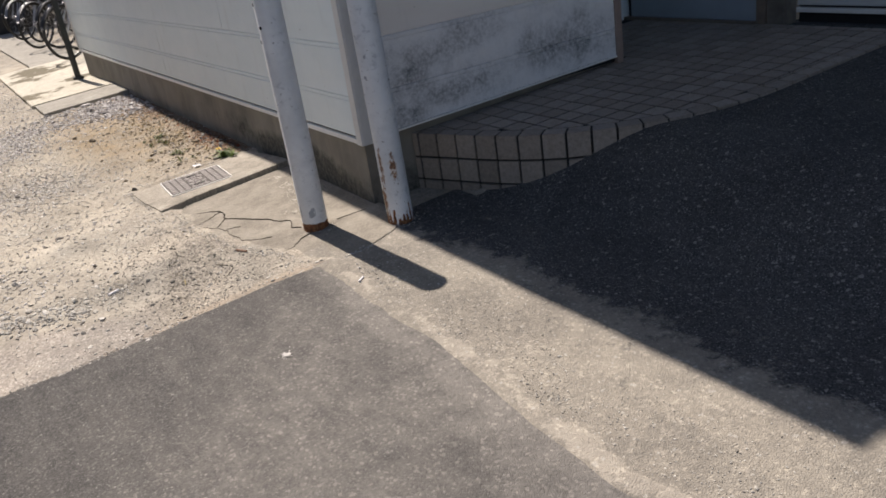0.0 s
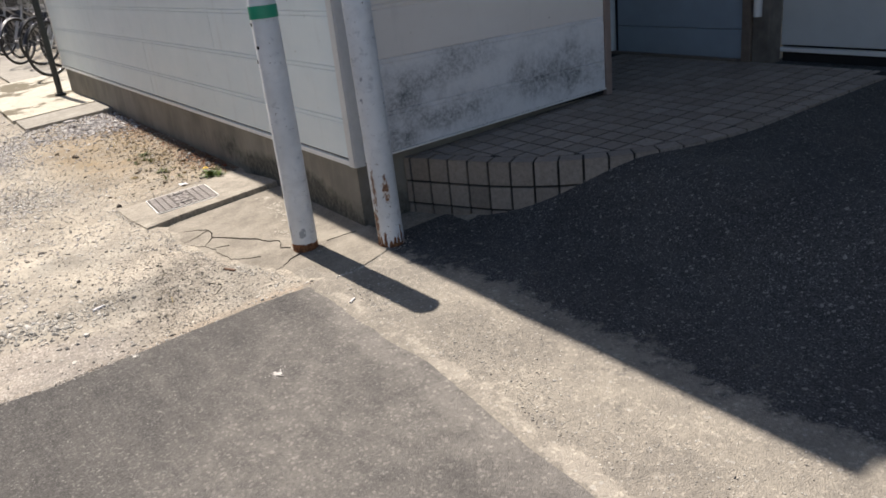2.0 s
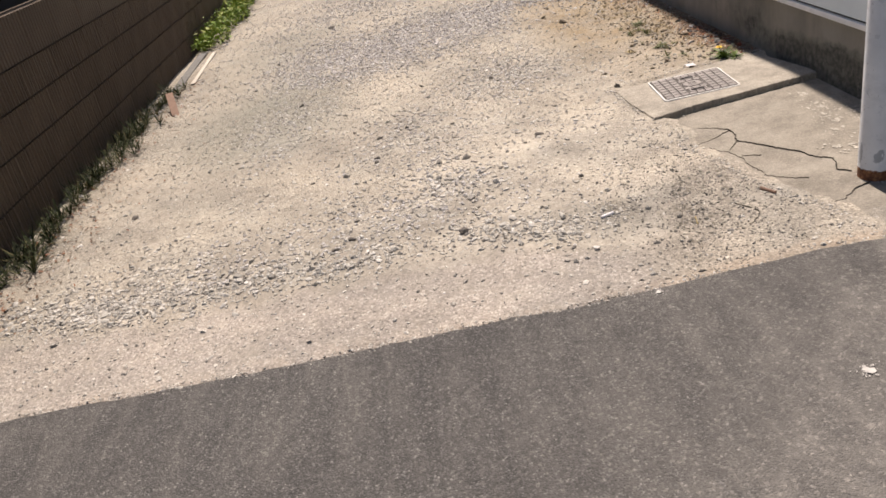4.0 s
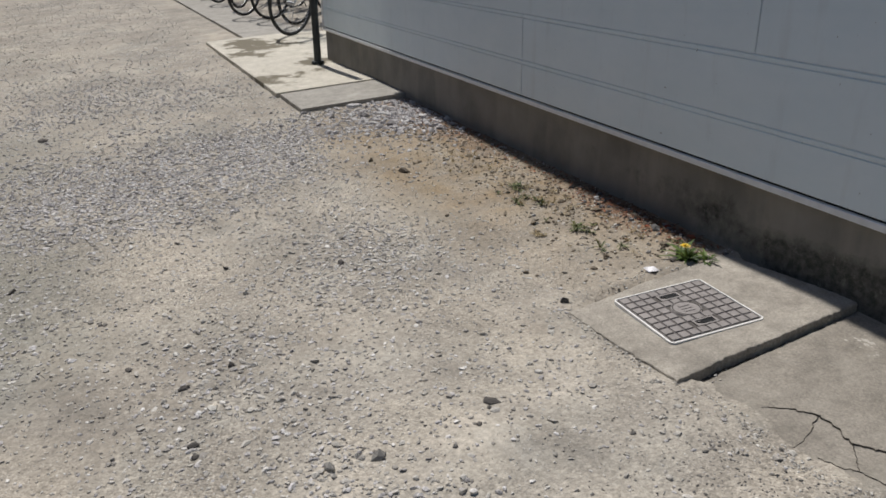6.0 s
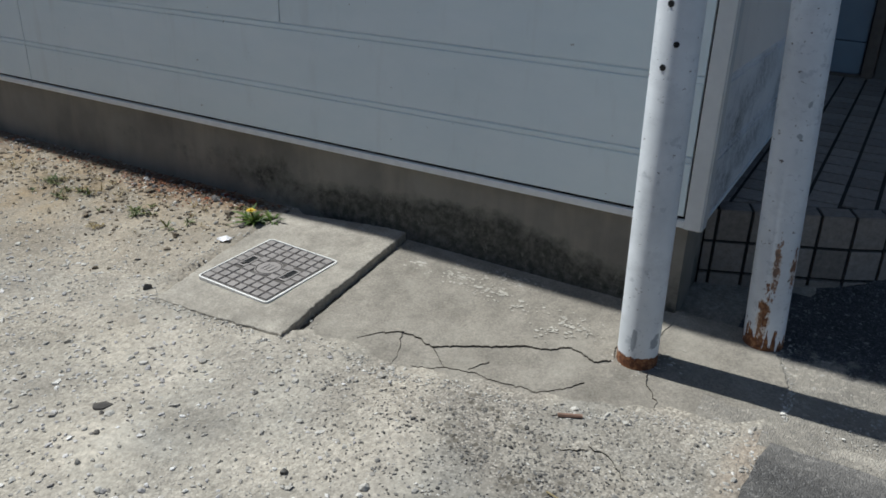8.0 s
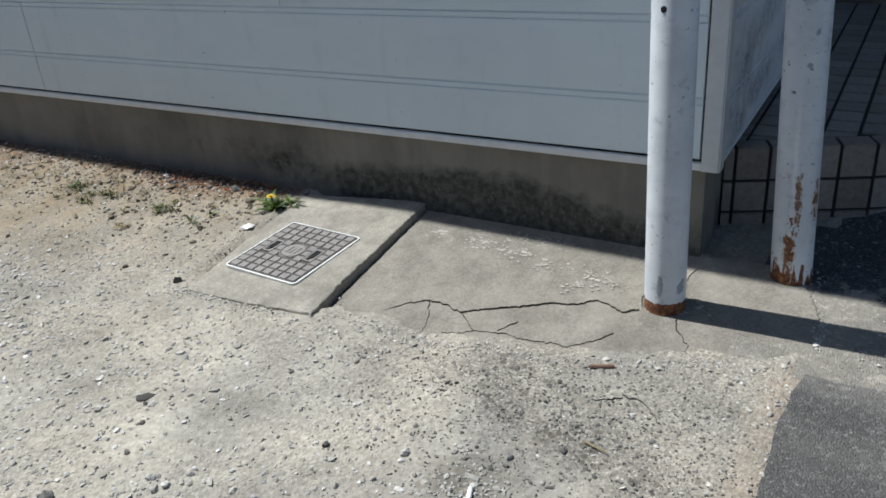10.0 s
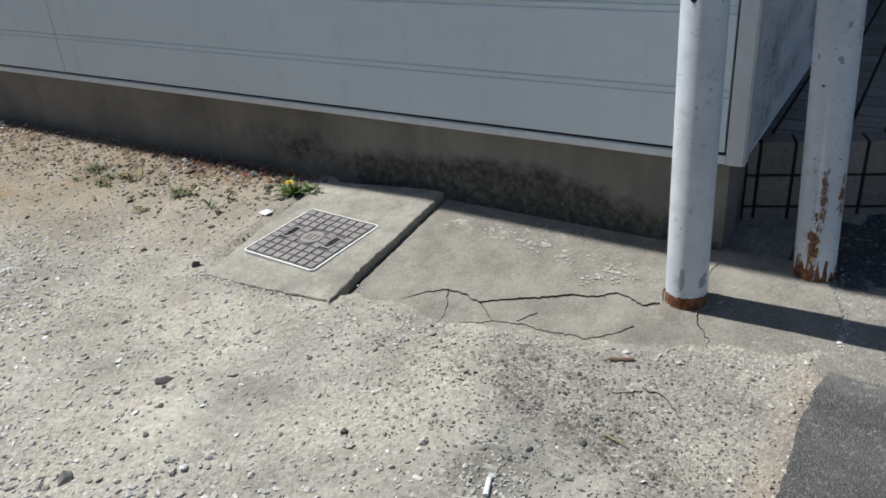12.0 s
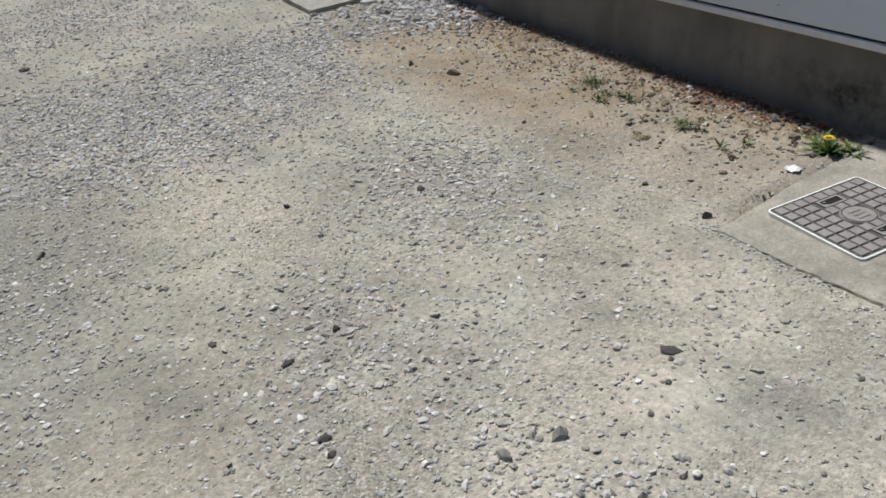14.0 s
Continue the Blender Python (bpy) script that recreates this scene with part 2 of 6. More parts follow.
def foundation_material():
    """Bare concrete plinth: cloudy grey with black moss creeping up in patches."""
    m, tree, b = material("plinth_concrete")
    vec = where(tree)
    col = ramp(tree, noise_of(tree, vec, 3.0, 6, 0.6), [(0.3, (0.165, 0.152, 0.13)), (0.7, (0.28, 0.258, 0.22))])
    streak = noise_of(tree, where(tree, (7, 7, 1.2)), 1.0, 4)
    col = mix(tree, ramp(tree, streak, [(0.5, (0, 0, 0)), (0.7, (0.5, 0.5, 0.5))]), col, (0.33, 0.295, 0.24))
    moss = ramp(tree, calc(tree, "MULTIPLY", attribute(tree, "moss"), calc(tree, "ADD", noise_of(tree, vec, 9, 7, 0.75), 0.28)), [(0.36, (0, 0, 0)), (0.52, (1, 1, 1))])
    moss = calc(tree, "MULTIPLY", moss, ramp(tree, noise_of(tree, vec, 45, 6, 0.8), [(0.34, (0.45, 0.45, 0.45)), (0.6, (1, 1, 1))]))
    col = mix(tree, moss, col, mix(tree, noise_of(tree, vec, 60), (0.022, 0.024, 0.019), (0.07, 0.07, 0.056)))
    crust = ramp(tree, noise_of(tree, where(tree, (1, 1, 0.6)), 34, 6, 0.8), [(0.58, (0, 0, 0)), (0.66, (0.7, 0.7, 0.7))])
    col = mix(tree, calc(tree, "MULTIPLY", crust, moss), col, (0.30, 0.28, 0.23))
    tree.links.new(col, b.inputs["Base Color"])
    b.inputs["Roughness"].default_value = 0.95
    bump(tree, b, noise_of(tree, vec, 70, 5, 0.7), 0.35, 0.004)
    return m


def siding_material(name, mould=False):
    m, tree, b = material(name)
    vec = where(tree)
    cloud = noise_of(tree, vec, 2.4, 4)
    # Mouldy variant's cream base holds the warm light bounced off the sunny driveway.
    col = mix(tree, cloud, (0.80, 0.75, 0.705), (0.88, 0.84, 0.795)) if mould else mix(tree, cloud, (0.662, 0.742, 0.768), (0.768, 0.838, 0.862))
    col = mix(tree, ramp(tree, noise_of(tree, where(tree, (14, 14, 2.5)), 1.0, 5), [(0.56, (0, 0, 0)), (0.8, (0.2, 0.2, 0.2))]), col, (0.40, 0.39, 0.36))
    col = mix(tree, 0.22, col, ramp(tree, noise_of(tree, where(tree, (2.2, 2.2, 5)), 2.0, 6, 0.65), [(0.36, (0.36, 0.37, 0.38)), (0.64, (0.64, 0.63, 0.62))]), "OVERLAY")
    col = mix(tree, ramp(tree, noise_of(tree, vec, 40, 2), [(0.74, (0, 0, 0)), (0.78, (0.6, 0.6, 0.6))]), col, (0.25, 0.24, 0.22))
    if mould:
        clump = calc(tree, "ADD", calc(tree, "MULTIPLY", noise_of(tree, vec, 7.0, 8, 0.78), 0.6), calc(tree, "MULTIPLY", noise_of(tree, vec, 38.0, 6, 0.8), 0.4))
        f = ramp(tree, calc(tree, "MULTIPLY", attribute(tree, "mould"), calc(tree, "ADD", clump, 0.02)), [(0.33, (0, 0, 0)), (0.42, (0.18, 0.18, 0.18)), (0.52, (0.55, 0.55, 0.55)), (0.66, (0.97, 0.97, 0.97))])
        f = calc(tree, 'MULTIPLY', f, ramp(tree, noise_of(tree, vec, 60, 6, 0.8), [(0.38, (0.3, 0.3, 0.3)), (0.56, (1, 1, 1))]))
        col = mix(tree, calc(tree, 'MINIMUM', attribute(tree, 'mould'), 0.75), col, (0.80, 0.82, 0.85))
        col = mix(tree, f, col, mix(tree, noise_of(tree, vec, 70, 3), (0.085, 0.094, 0.10), (0.24, 0.255, 0.268)))
        scrape = ramp(tree, noise_of(tree, where(tree, (30, 22, 9)), 1.0, 3), [(0.66, (0, 0, 0)), (0.7, (0.8, 0.8, 0.8))])
        col = mix(tree, calc(tree, "MULTIPLY", scrape, f), col, (0.6, 0.61, 0.62))
    tree.links.new(col, b.inputs["Base Color"])
    b.inputs["Roughness"].default_value = 0.55
    bump(tree, b, noise_of(tree, vec, 160, 3), 0.08, 0.002)
    return m


def pole_spot(tree, height, angle, z0, z1, wide, rough=0.3):
    """A ragged mask on a round pole: facing an angle (0 is the lane), between two heights."""
    geo = tree.nodes.new("ShaderNodeNewGeometry")
    dot = tree.nodes.new("ShaderNodeVectorMath")
    dot.operation = "DOT_PRODUCT"
    tree.links.new(geo.outputs["Normal"], dot.inputs[0])
    dot.inputs[1].default_value = (math.sin(radians(angle)), -math.cos(radians(angle)), 0)
    drop = 1 - math.cos(radians(wide))
    side = calc(tree, "DIVIDE", calc(tree, "SUBTRACT", 1.0, dot.outputs["Value"]), drop)
    along = calc(tree, "POWER", calc(tree, "ABSOLUTE", calc(tree, "DIVIDE", calc(tree, "SUBTRACT", height, (z0 + z1) / 2), (z1 - z0) / 2)), 2.0)
    ragged = calc(tree, "SUBTRACT", calc(tree, "ADD", noise_of(tree, where(tree, (50, 50, 32)), 1.0, 3, 0.6), noise_of(tree, where(tree, (140, 140, 60)), 1.0, 4, 0.7)), 1.0)
    reach = calc(tree, "ADD", calc(tree, "ADD", side, along), calc(tree, "MULTIPLY", ragged, 12 * rough))
    return ramp(tree, reach, [(0.75, (1, 1, 1)), (0.95, (0, 0, 0))])


def pole_material(name, foot, rust_top, drips, wear, bare=(), streaks=()):
    """White paint over steel, chipped, with rust at the foot. foot: height of the ground at the pole."""
    m, tree, b = material(name)
    vec = where(tree)
    paint = ramp(tree, noise_of(tree, vec, 6, 5), [(0.3, (0.61, 0.635, 0.66)), (0.7, (0.79, 0.81, 0.83))])
    smudge = ramp(tree, noise_of(tree, where(tree, (9, 9, 16)), 1.0, 7, 0.75), [(0.5, (0, 0, 0)), (0.72, (0.45, 0.45, 0.45))])
    col = mix(tree, smudge, paint, (0.42, 0.44, 0.46))
    scuff = ramp(tree, noise_of(tree, where(tree, (26, 26, 30)), 1.0, 6, 0.7), [(0.66 - wear, (0, 0, 0)), (0.70 - wear, (1, 1, 1))])
    col = mix(tree, calc(tree, "MULTIPLY", scuff, 0.6), col, (0.46, 0.49, 0.52))
    chip = ramp(tree, noise_of(tree, where(tree, (60, 60, 75)), 1.0, 4, 0.65), [(0.735 - wear, (0, 0, 0)), (0.75 - wear, (1, 1, 1))])
    col = mix(tree, chip, col, (0.085, 0.065, 0.05))
    pos = tree.nodes.new("ShaderNodeSeparateXYZ")
    tree.links.new(vec, pos.inputs[0])
    height = calc(tree, "SUBTRACT", pos.outputs["Z"], foot)
    edge = calc(tree, "ADD", height, calc(tree, "MULTIPLY", calc(tree, "SUBTRACT", noise_of(tree, where(tree, (80, 80, 11)), 1.0, 5), 0.5), -drips))
    low = calc(tree, "LESS_THAN", edge, rust_top)
    rust = ramp(tree, noise_of(tree, vec, 75, 6, 0.75), [(0.3, (0.035, 0.016, 0.010)), (0.48, (0.15, 0.055, 0.022)), (0.7, (0.42, 0.21, 0.09))])
    for angle, z0, z1, wide in bare:
        col = mix(tree, pole_spot(tree, height, angle, z0, z1, wide), col, (0.34, 0.365, 0.395))
    for angle, z0, z1, wide, strength in streaks:
        stain = pole_spot(tree, height, angle, z0, z1, wide * 1.5, 0.2)
        col = mix(tree, calc(tree, "MULTIPLY", stain, 0.45 * strength), col, (0.52, 0.37, 0.22))
        col = mix(tree, calc(tree, "MULTIPLY", pole_spot(tree, height, angle, z0, z1, wide, 0.55), strength), col, rust)
    col = mix(tree, low, col, rust)
    tree.links.new(col, b.inputs["Base Color"])
    tree.links.new(calc(tree, "ADD", calc(tree, "MULTIPLY", low, 0.4), 0.42), b.inputs["Roughness"])
    bump(tree, b, calc(tree, "ADD", calc(tree, "MULTIPLY", noise_of(tree, vec, 90, 5), low), calc(tree, "MULTIPLY", scuff, -0.4)), 0.5, 0.003)
    return m


def island_material(name, stops, rough=0.9, scale=120, per_object=False):
    """Many small pieces, each with a tone of its own."""
    m, tree, b = material(name)
    if per_object:
        tone = tree.nodes.new("ShaderNodeObjectInfo").outputs["Random"]
    else:
        tone = tree.nodes.new("ShaderNodeNewGeometry").outputs["Random Per Island"]
    col = ramp(tree, tone, stops)
    col = mix(tree, 0.45, col, ramp(tree, noise_of(tree, where(tree), scale, 4, 0.7), [(0.3, (0.25, 0.25, 0.25)), (0.7, (0.75, 0.75, 0.75))]), "OVERLAY")
    tree.links.new(col, b.inputs["Base Color"])
    b.inputs["Roughness"].default_value = rough
    b.inputs["Specular IOR Level"].default_value = 0.25
    bump(tree, b, noise_of(tree, where(tree), scale * 2, 3), 0.3, 0.003)
    return m


def block_material():
    m, tree, b = material("ribbed_block")
    vec = where(tree)
    tone = tree.nodes.new("ShaderNodeObjectInfo").outputs["Random"]
    col = mix(tree, tone, (0.095, 0.068, 0.046), (0.115, 0.084, 0.058))
    col = mix(tree, ramp(tree, noise_of(tree, vec, 2.0, 6), [(0.42, (0, 0, 0)), (0.62, (0.8, 0.8, 0.8))]), col, (0.055, 0.043, 0.032))
    col = mix(tree, 0.5, col, ramp(tree, noise_of(tree, vec, 110, 4, 0.7), [(0.3, (0.25, 0.25, 0.25)), (0.7, (0.75, 0.75, 0.75))]), "OVERLAY")
    tree.links.new(col, b.inputs["Base Color"])
    b.inputs["Roughness"].default_value = 0.95
    wave = node(tree, "TexWave", Scale=9.0, Distortion=1.2, Detail=2.0)
    wave.bands_direction = "X"
    tree.links.new(vec, wave.inputs["Vector"])
    bump(tree, b, calc(tree, "ADD", wave.outputs["Fac"], calc(tree, "MULTIPLY", noise_of(tree, vec, 80, 4), 0.6)), 0.8, 0.012)
    return m


M_GROUND = ground_material()
M_ROAD = asphalt_material("road_asphalt", (0.042, 0.041, 0.041), (0.063, 0.061, 0.0595), (0.19, 0.185, 0.18), (0.208, 0.195, 0.179), 0.40, 0.66)
M_DRIVE = asphalt_material("driveway_asphalt", (0.041, 0.041, 0.042), (0.073, 0.073, 0.073), (0.25, 0.25, 0.24), (0.318, 0.289, 0.244), 0.5, 0.8, True, 0.4)
M_APRON = concrete_material("apron_concrete", (0.195, 0.176, 0.147), (0.295, 0.268, 0.226), stain=(0.36, 0.33, 0.275), stain_at=(0.52, 0.72), stain_scale=3.0, relief=0.6)
M_SLAB = concrete_material("slab_concrete", (0.275, 0.25, 0.211), (0.385, 0.352, 0.299), stain=(0.175, 0.158, 0.132), stain_at=(0.52, 0.72), stain_scale=4.0, relief=0.6)
M_PAD = concrete_material("pad_concrete", (0.26, 0.245, 0.215), (0.36, 0.34, 0.30), stain_at=(0.66, 0.85))
M_CREAM = concrete_material("worn_cream_paint", (0.43, 0.40, 0.33), (0.53, 0.495, 0.42), stain=(0.16, 0.14, 0.10), stain_at=(0.53, 0.575), stain_scale=1.5)
M_PLINTH = foundation_material()
M_SIDING = siding_material("siding_white")
M_MOULD = siding_material("siding_mouldy_warm_lit", True)
M_TRIM = plain("trim_white", (0.66, 0.66, 0.65), 0.5, spread=0.08)
M_BROWNTRIM = plain("trim_brown", (0.30, 0.225, 0.195), 0.55, spread=0.15)
M_FLASH = plain("flashing_white", (0.76, 0.76, 0.75), 0.45, spread=0.1)
M_GAP = plain("black_joint", (0.015, 0.015, 0.017), 0.9)
M_BLUE = plain("door_blue_grey", (0.26, 0.32, 0.385), 0.45, spread=0.1, scale=8)
M_PALEPANEL = plain("shutter_pale", (0.50, 0.53, 0.54), 0.5, spread=0.08, scale=8)
M_JAMB = plain("jamb_brown", (0.16, 0.125, 0.10), 0.6)
M_GROUT = plain("grout", (0.026, 0.025, 0.023), 0.95)
M_TILE = island_material("porch_tile", [(0.0, (0.225, 0.195, 0.169)), (0.5, (0.268, 0.233, 0.205)), (1.0, (0.31, 0.272, 0.241))], 0.5, 60, True)
M_GREEN = plain("green_tape", (0.012, 0.29, 0.175), 0.4, spread=0.12)
M_HOLE = plain("hole_black", (0.008, 0.008, 0.008), 0.95, relief=0)
M_LID = plain("lid_plastic", (0.235, 0.212, 0.196), 0.75, spread=0.3, scale=50)
M_LIDGAP = plain("lid_groove", (0.085, 0.075, 0.066), 0.9)
M_LIDFRAME = plain("lid_frame_white", (0.72, 0.70, 0.66), 0.6, spread=0.15)
M_CRACK = plain("crack_dirt", (0.095, 0.082, 0.066), 1.0)
M_STONE = island_material("loose_gravel", [(0.0, (0.17, 0.157, 0.138)), (0.06, (0.30, 0.278, 0.247)), (0.4, (0.39, 0.366, 0.325)), (0.8, (0.47, 0.443, 0.395)), (0.95, (0.58, 0.55, 0.50)), (1.0, (0.70, 0.67, 0.62))])
M_RIDGE = island_material("pale_ridge_stone", [(0.0, (0.20, 0.19, 0.17)), (0.1, (0.32, 0.30, 0.268)), (0.5, (0.42, 0.40, 0.36)), (0.85, (0.52, 0.495, 0.45)), (1.0, (0.64, 0.615, 0.57))])
M_SHARD = island_material("plinth_shard", [(0.0, (0.06, 0.055, 0.05)), (0.4, (0.17, 0.165, 0.16)), (0.7, (0.30, 0.295, 0.285)), (0.72, (0.20, 0.05, 0.03)), (0.88, (0.30, 0.10, 0.05)), (0.9, (0.44, 0.43, 0.41)), (1.0, (0.56, 0.55, 0.53))])
M_GREYSTONE = island_material("crushed_grey_stone", [(0.0, (0.20, 0.188, 0.18)), (0.12, (0.345, 0.327, 0.316)), (0.6, (0.46, 0.438, 0.424)), (0.92, (0.58, 0.555, 0.535)), (1.0, (0.70, 0.68, 0.645))])
M_DARKGRIT = island_material("dark_grit", [(0.0, (0.09, 0.085, 0.078)), (0.7, (0.17, 0.16, 0.145)), (1.0, (0.28, 0.265, 0.24))])
M_EARTHSTONE = island_material("earthy_pebbles", [(0.0, (0.08, 0.065, 0.048)), (0.4, (0.19, 0.155, 0.11)), (0.8, (0.31, 0.265, 0.205)), (1.0, (0.55, 0.51, 0.44))])
M_CLOD = island_material("dark_stone", [(0.0, (0.06, 0.055, 0.05)), (1.0, (0.15, 0.135, 0.12))], per_object=True)
M_WHITESTONE = island_material("pale_stone", [(0.0, (0.50, 0.48, 0.43)), (1.0, (0.70, 0.68, 0.63))], per_object=True)
M_BRICK = island_material("brick_crumbs", [(0.0, (0.15, 0.06, 0.04)), (0.5, (0.26, 0.12, 0.075)), (1.0, (0.34, 0.23, 0.15))])
M_LEAF = island_material("weed_leaf", [(0.0, (0.05, 0.068, 0.02)), (0.6, (0.10, 0.125, 0.04)), (1.0, (0.21, 0.19, 0.075))], 0.6)
M_BRIGHTLEAF = island_material("bright_leaf", [(0.0, (0.10, 0.17, 0.02)), (0.6, (0.20, 0.30, 0.04)), (1.0, (0.32, 0.34, 0.07))], 0.6)
M_DANDLEAF = island_material("dandelion_leaf", [(0.0, (0.035, 0.06, 0.012)), (0.6, (0.07, 0.115, 0.02)), (1.0, (0.13, 0.18, 0.035))], 0.55)
M_DRY = island_material("dry_grass", [(0.0, (0.20, 0.15, 0.07)), (1.0, (0.36, 0.29, 0.15))], 0.8)
M_PETAL = plain("petal_yellow", (0.80, 0.56, 0.02), 0.6, spread=0.15, relief=0)
M_PAPER = plain("paper_white", (0.80, 0.78, 0.78), 0.8, spread=0.06)
M_PALEWOOD = plain("bleached_wood", (0.50, 0.45, 0.38), 0.85, spread=0.2)
M_REDWOOD = plain("reddish_wood", (0.27, 0.165, 0.115), 0.85, spread=0.3)
M_LITTER = island_material("dead_leaves", [(0.0, (0.045, 0.03, 0.022)), (0.45, (0.13, 0.07, 0.04)), (0.8, (0.25, 0.10, 0.05)), (0.93, (0.16, 0.15, 0.12)), (1.0, (0.36, 0.33, 0.28))])
# Near-black greens: the block wall's shade is put into the grass colour.
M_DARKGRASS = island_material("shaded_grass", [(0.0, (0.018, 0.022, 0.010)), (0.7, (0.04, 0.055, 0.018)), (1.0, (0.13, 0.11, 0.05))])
M_BLOCK = block_material()
M_MORTAR = plain("mortar", (0.04, 0.03, 0.022), 1.0)
M_FENCE = plain("fence_black", (0.02, 0.02, 0.021), 0.4, metal=0.3)
M_POST = plain("post_dark", (0.04, 0.045, 0.043), 0.5, metal=0.2)
M_STEEL = plain("bicycle_steel", (0.36, 0.36, 0.37), 0.4, metal=1.0, spread=0.15)
M_TYRE = plain("rubber", (0.018, 0.018, 0.018), 0.8)
M_SADDLE = plain("black_vinyl", (0.02, 0.02, 0.02), 0.45)
M_FRAMEPAINT = plain("bicycle_paint_dark", (0.03, 0.032, 0.04), 0.3, metal=0.3)
M_ROOF = plain("roof_sheet", (0.12, 0.11, 0.11), 0.6)
M_PALESPOT = plain("pale_lichen", (0.41, 0.38, 0.325), 0.95, spread=0.3, scale=80)
M_SPLAT = plain("white_spill", (0.48, 0.46, 0.43), 0.9)

# ---- mesh helpers ----
def mesh_of(name, verts, faces, mat, smooth=False):
    me = bpy.data.meshes.new(name)
    me.from_pydata(verts, [], faces)
    me.materials.append(mat)
    if smooth:
        me.polygons.foreach_set("use_smooth", [True] * len(me.polygons))
    me.update()
    return me


def done(name, bm, mat, smooth=False):
    bmesh.ops.recalc_face_normals(bm, faces=bm.faces)
    if smooth:
        for f in bm.faces:
            f.smooth = len(f.verts) < 6
            if not f.smooth:
                for e in f.edges:
                    e.smooth = False
    me = bpy.data.meshes.new(name)
    bm.to_mesh(me)
    bm.free()
    me.materials.append(mat)
    return me


def part(name, data, parent, label="", at=None):
    """A mesh under a thing. Its mesh is in world places unless at gives its pose under the thing."""
    ob = new(name, data)
    ob.parent = parent
    if at is None:
        ob.matrix_parent_inverse = Matrix.Translation(-parent.location)
    else:
        ob.matrix_basis = at
    return tagged(ob, label) if label else ob


def thing(name, place, label, category, group="", kind=""):
    ob = new(name)
    ob.empty_display_size = 0.1
    ob.location = place
    return tagged(ob, label, category, group, kind)


def box(lo, hi, bevel=0.0, bm=None):
    own = bmesh.new()
    c, s = [(a + b) / 2 for a, b in zip(lo, hi)], [abs(b - a) for a, b in zip(lo, hi)]
    bmesh.ops.create_cube(own, size=1.0, matrix=Matrix.LocRotScale(c, None, s))
    if bevel:
        bmesh.ops.bevel(own, geom=own.edges[:], offset=bevel, segments=2, affect="EDGES", profile=0.5)
    if bm is None:
        return own
    return join(bm, own)


def join(bm, other, m=None):
    if m is not None:
        bmesh.ops.transform(other, matrix=m, verts=other.verts)
    table = {v: bm.verts.new(v.co) for v in other.verts}
    for f in other.faces:
        bm.faces.new([table[v] for v in f.verts])
    other.free()
    return bm


def rod(a, b, r0, r1=None, sides=12, bm=None, caps=True):
    own = bm or bmesh.new()
    a, b = Vector(a), Vector(b)
    m = Matrix.Translation((a + b) / 2) @ (b - a).to_track_quat("Z", "Y").to_matrix().to_4x4()
    bmesh.ops.create_cone(own, cap_ends=caps, segments=sides, radius1=r0, radius2=r0 if r1 is None else r1, depth=(b - a).length, matrix=m)
    return own


def ring(centre, axis_pose, major, minor, seg=40, sides=8):
    """A torus about the local z of axis_pose."""
    bm = bmesh.new()
    loops = []
    for i in range(seg):
        a = 2 * math.pi * i / seg
        loops.append([bm.verts.new(((major + minor * math.cos(p)) * math.cos(a), (major + minor * math.cos(p)) * math.sin(a), minor * math.sin(p))) for p in (2 * math.pi * k / sides for k in range(sides))])
    for i in range(seg):
        for k in range(sides):
            bm.faces.new((loops[i][k], loops[(i + 1) % seg][k], loops[(i + 1) % seg][(k + 1) % sides], loops[i][(k + 1) % sides]))
    bmesh.ops.transform(bm, matrix=Matrix.Translation(centre) @ axis_pose, verts=bm.verts)
    return bm


# ---- the lie of the land ----
SLOPE = 0.0559


def ease(v):
    v = min(1.0, max(0.0, v))
    return v * v * (3 - 2 * v)


def porch_z(y):
    return 0.232 + 0.042 * y


def lie(x, y):
    """Height of the ground: it falls gently from the house to the lane; the driveway climbs to the porch."""
    z = SLOPE * max(y, -6.0) if y < 1 else SLOPE
    z -= (0.013 + 0.008 * min(1.0, max(0.0, x + 0.95))) * ease((x + 0.93) / (0.08 + 0.8 * ease((-0.68 - y) / 0.15)))
    if y > 0.2 and x > 0:
        z += (porch_z(min(y, 3.0)) - 0.014 - z) * ease((y - 0.30) / 0.55) * ease(x / 0.3)
    return z


ROAD_Y = (0.45, 0.52, 0.7, 0.85, 1.05, 1.3, 1.6, 2.0, 2.35, 2.8, 9.0)
ROAD_X = (0.318, 0.303, 0.296, 0.294, 0.296, 0.292, 0.266, 0.246, 0.229, 0.190, -0.13)


def road_left(y):
    """The torn edge of the road's asphalt along the lane."""
    return float(np.interp(-y, ROAD_Y, ROAD_X)) + 0.008 * noise.noise((3, y * 7, 0)) + 0.006 * noise.noise((3, y * 31, 4))


def road_top(x):
    return -0.441 - 0.05 * ease((x - 1.15) / 0.6) + 0.016 * noise.noise((x * 5, 9, 0)) + 0.008 * noise.noise((x * 27, 2, 7))


def near(x, y, cx, cy, rx, ry):
    return max(0.0, 1 - math.hypot((x - cx) / rx, (y - cy) / ry))


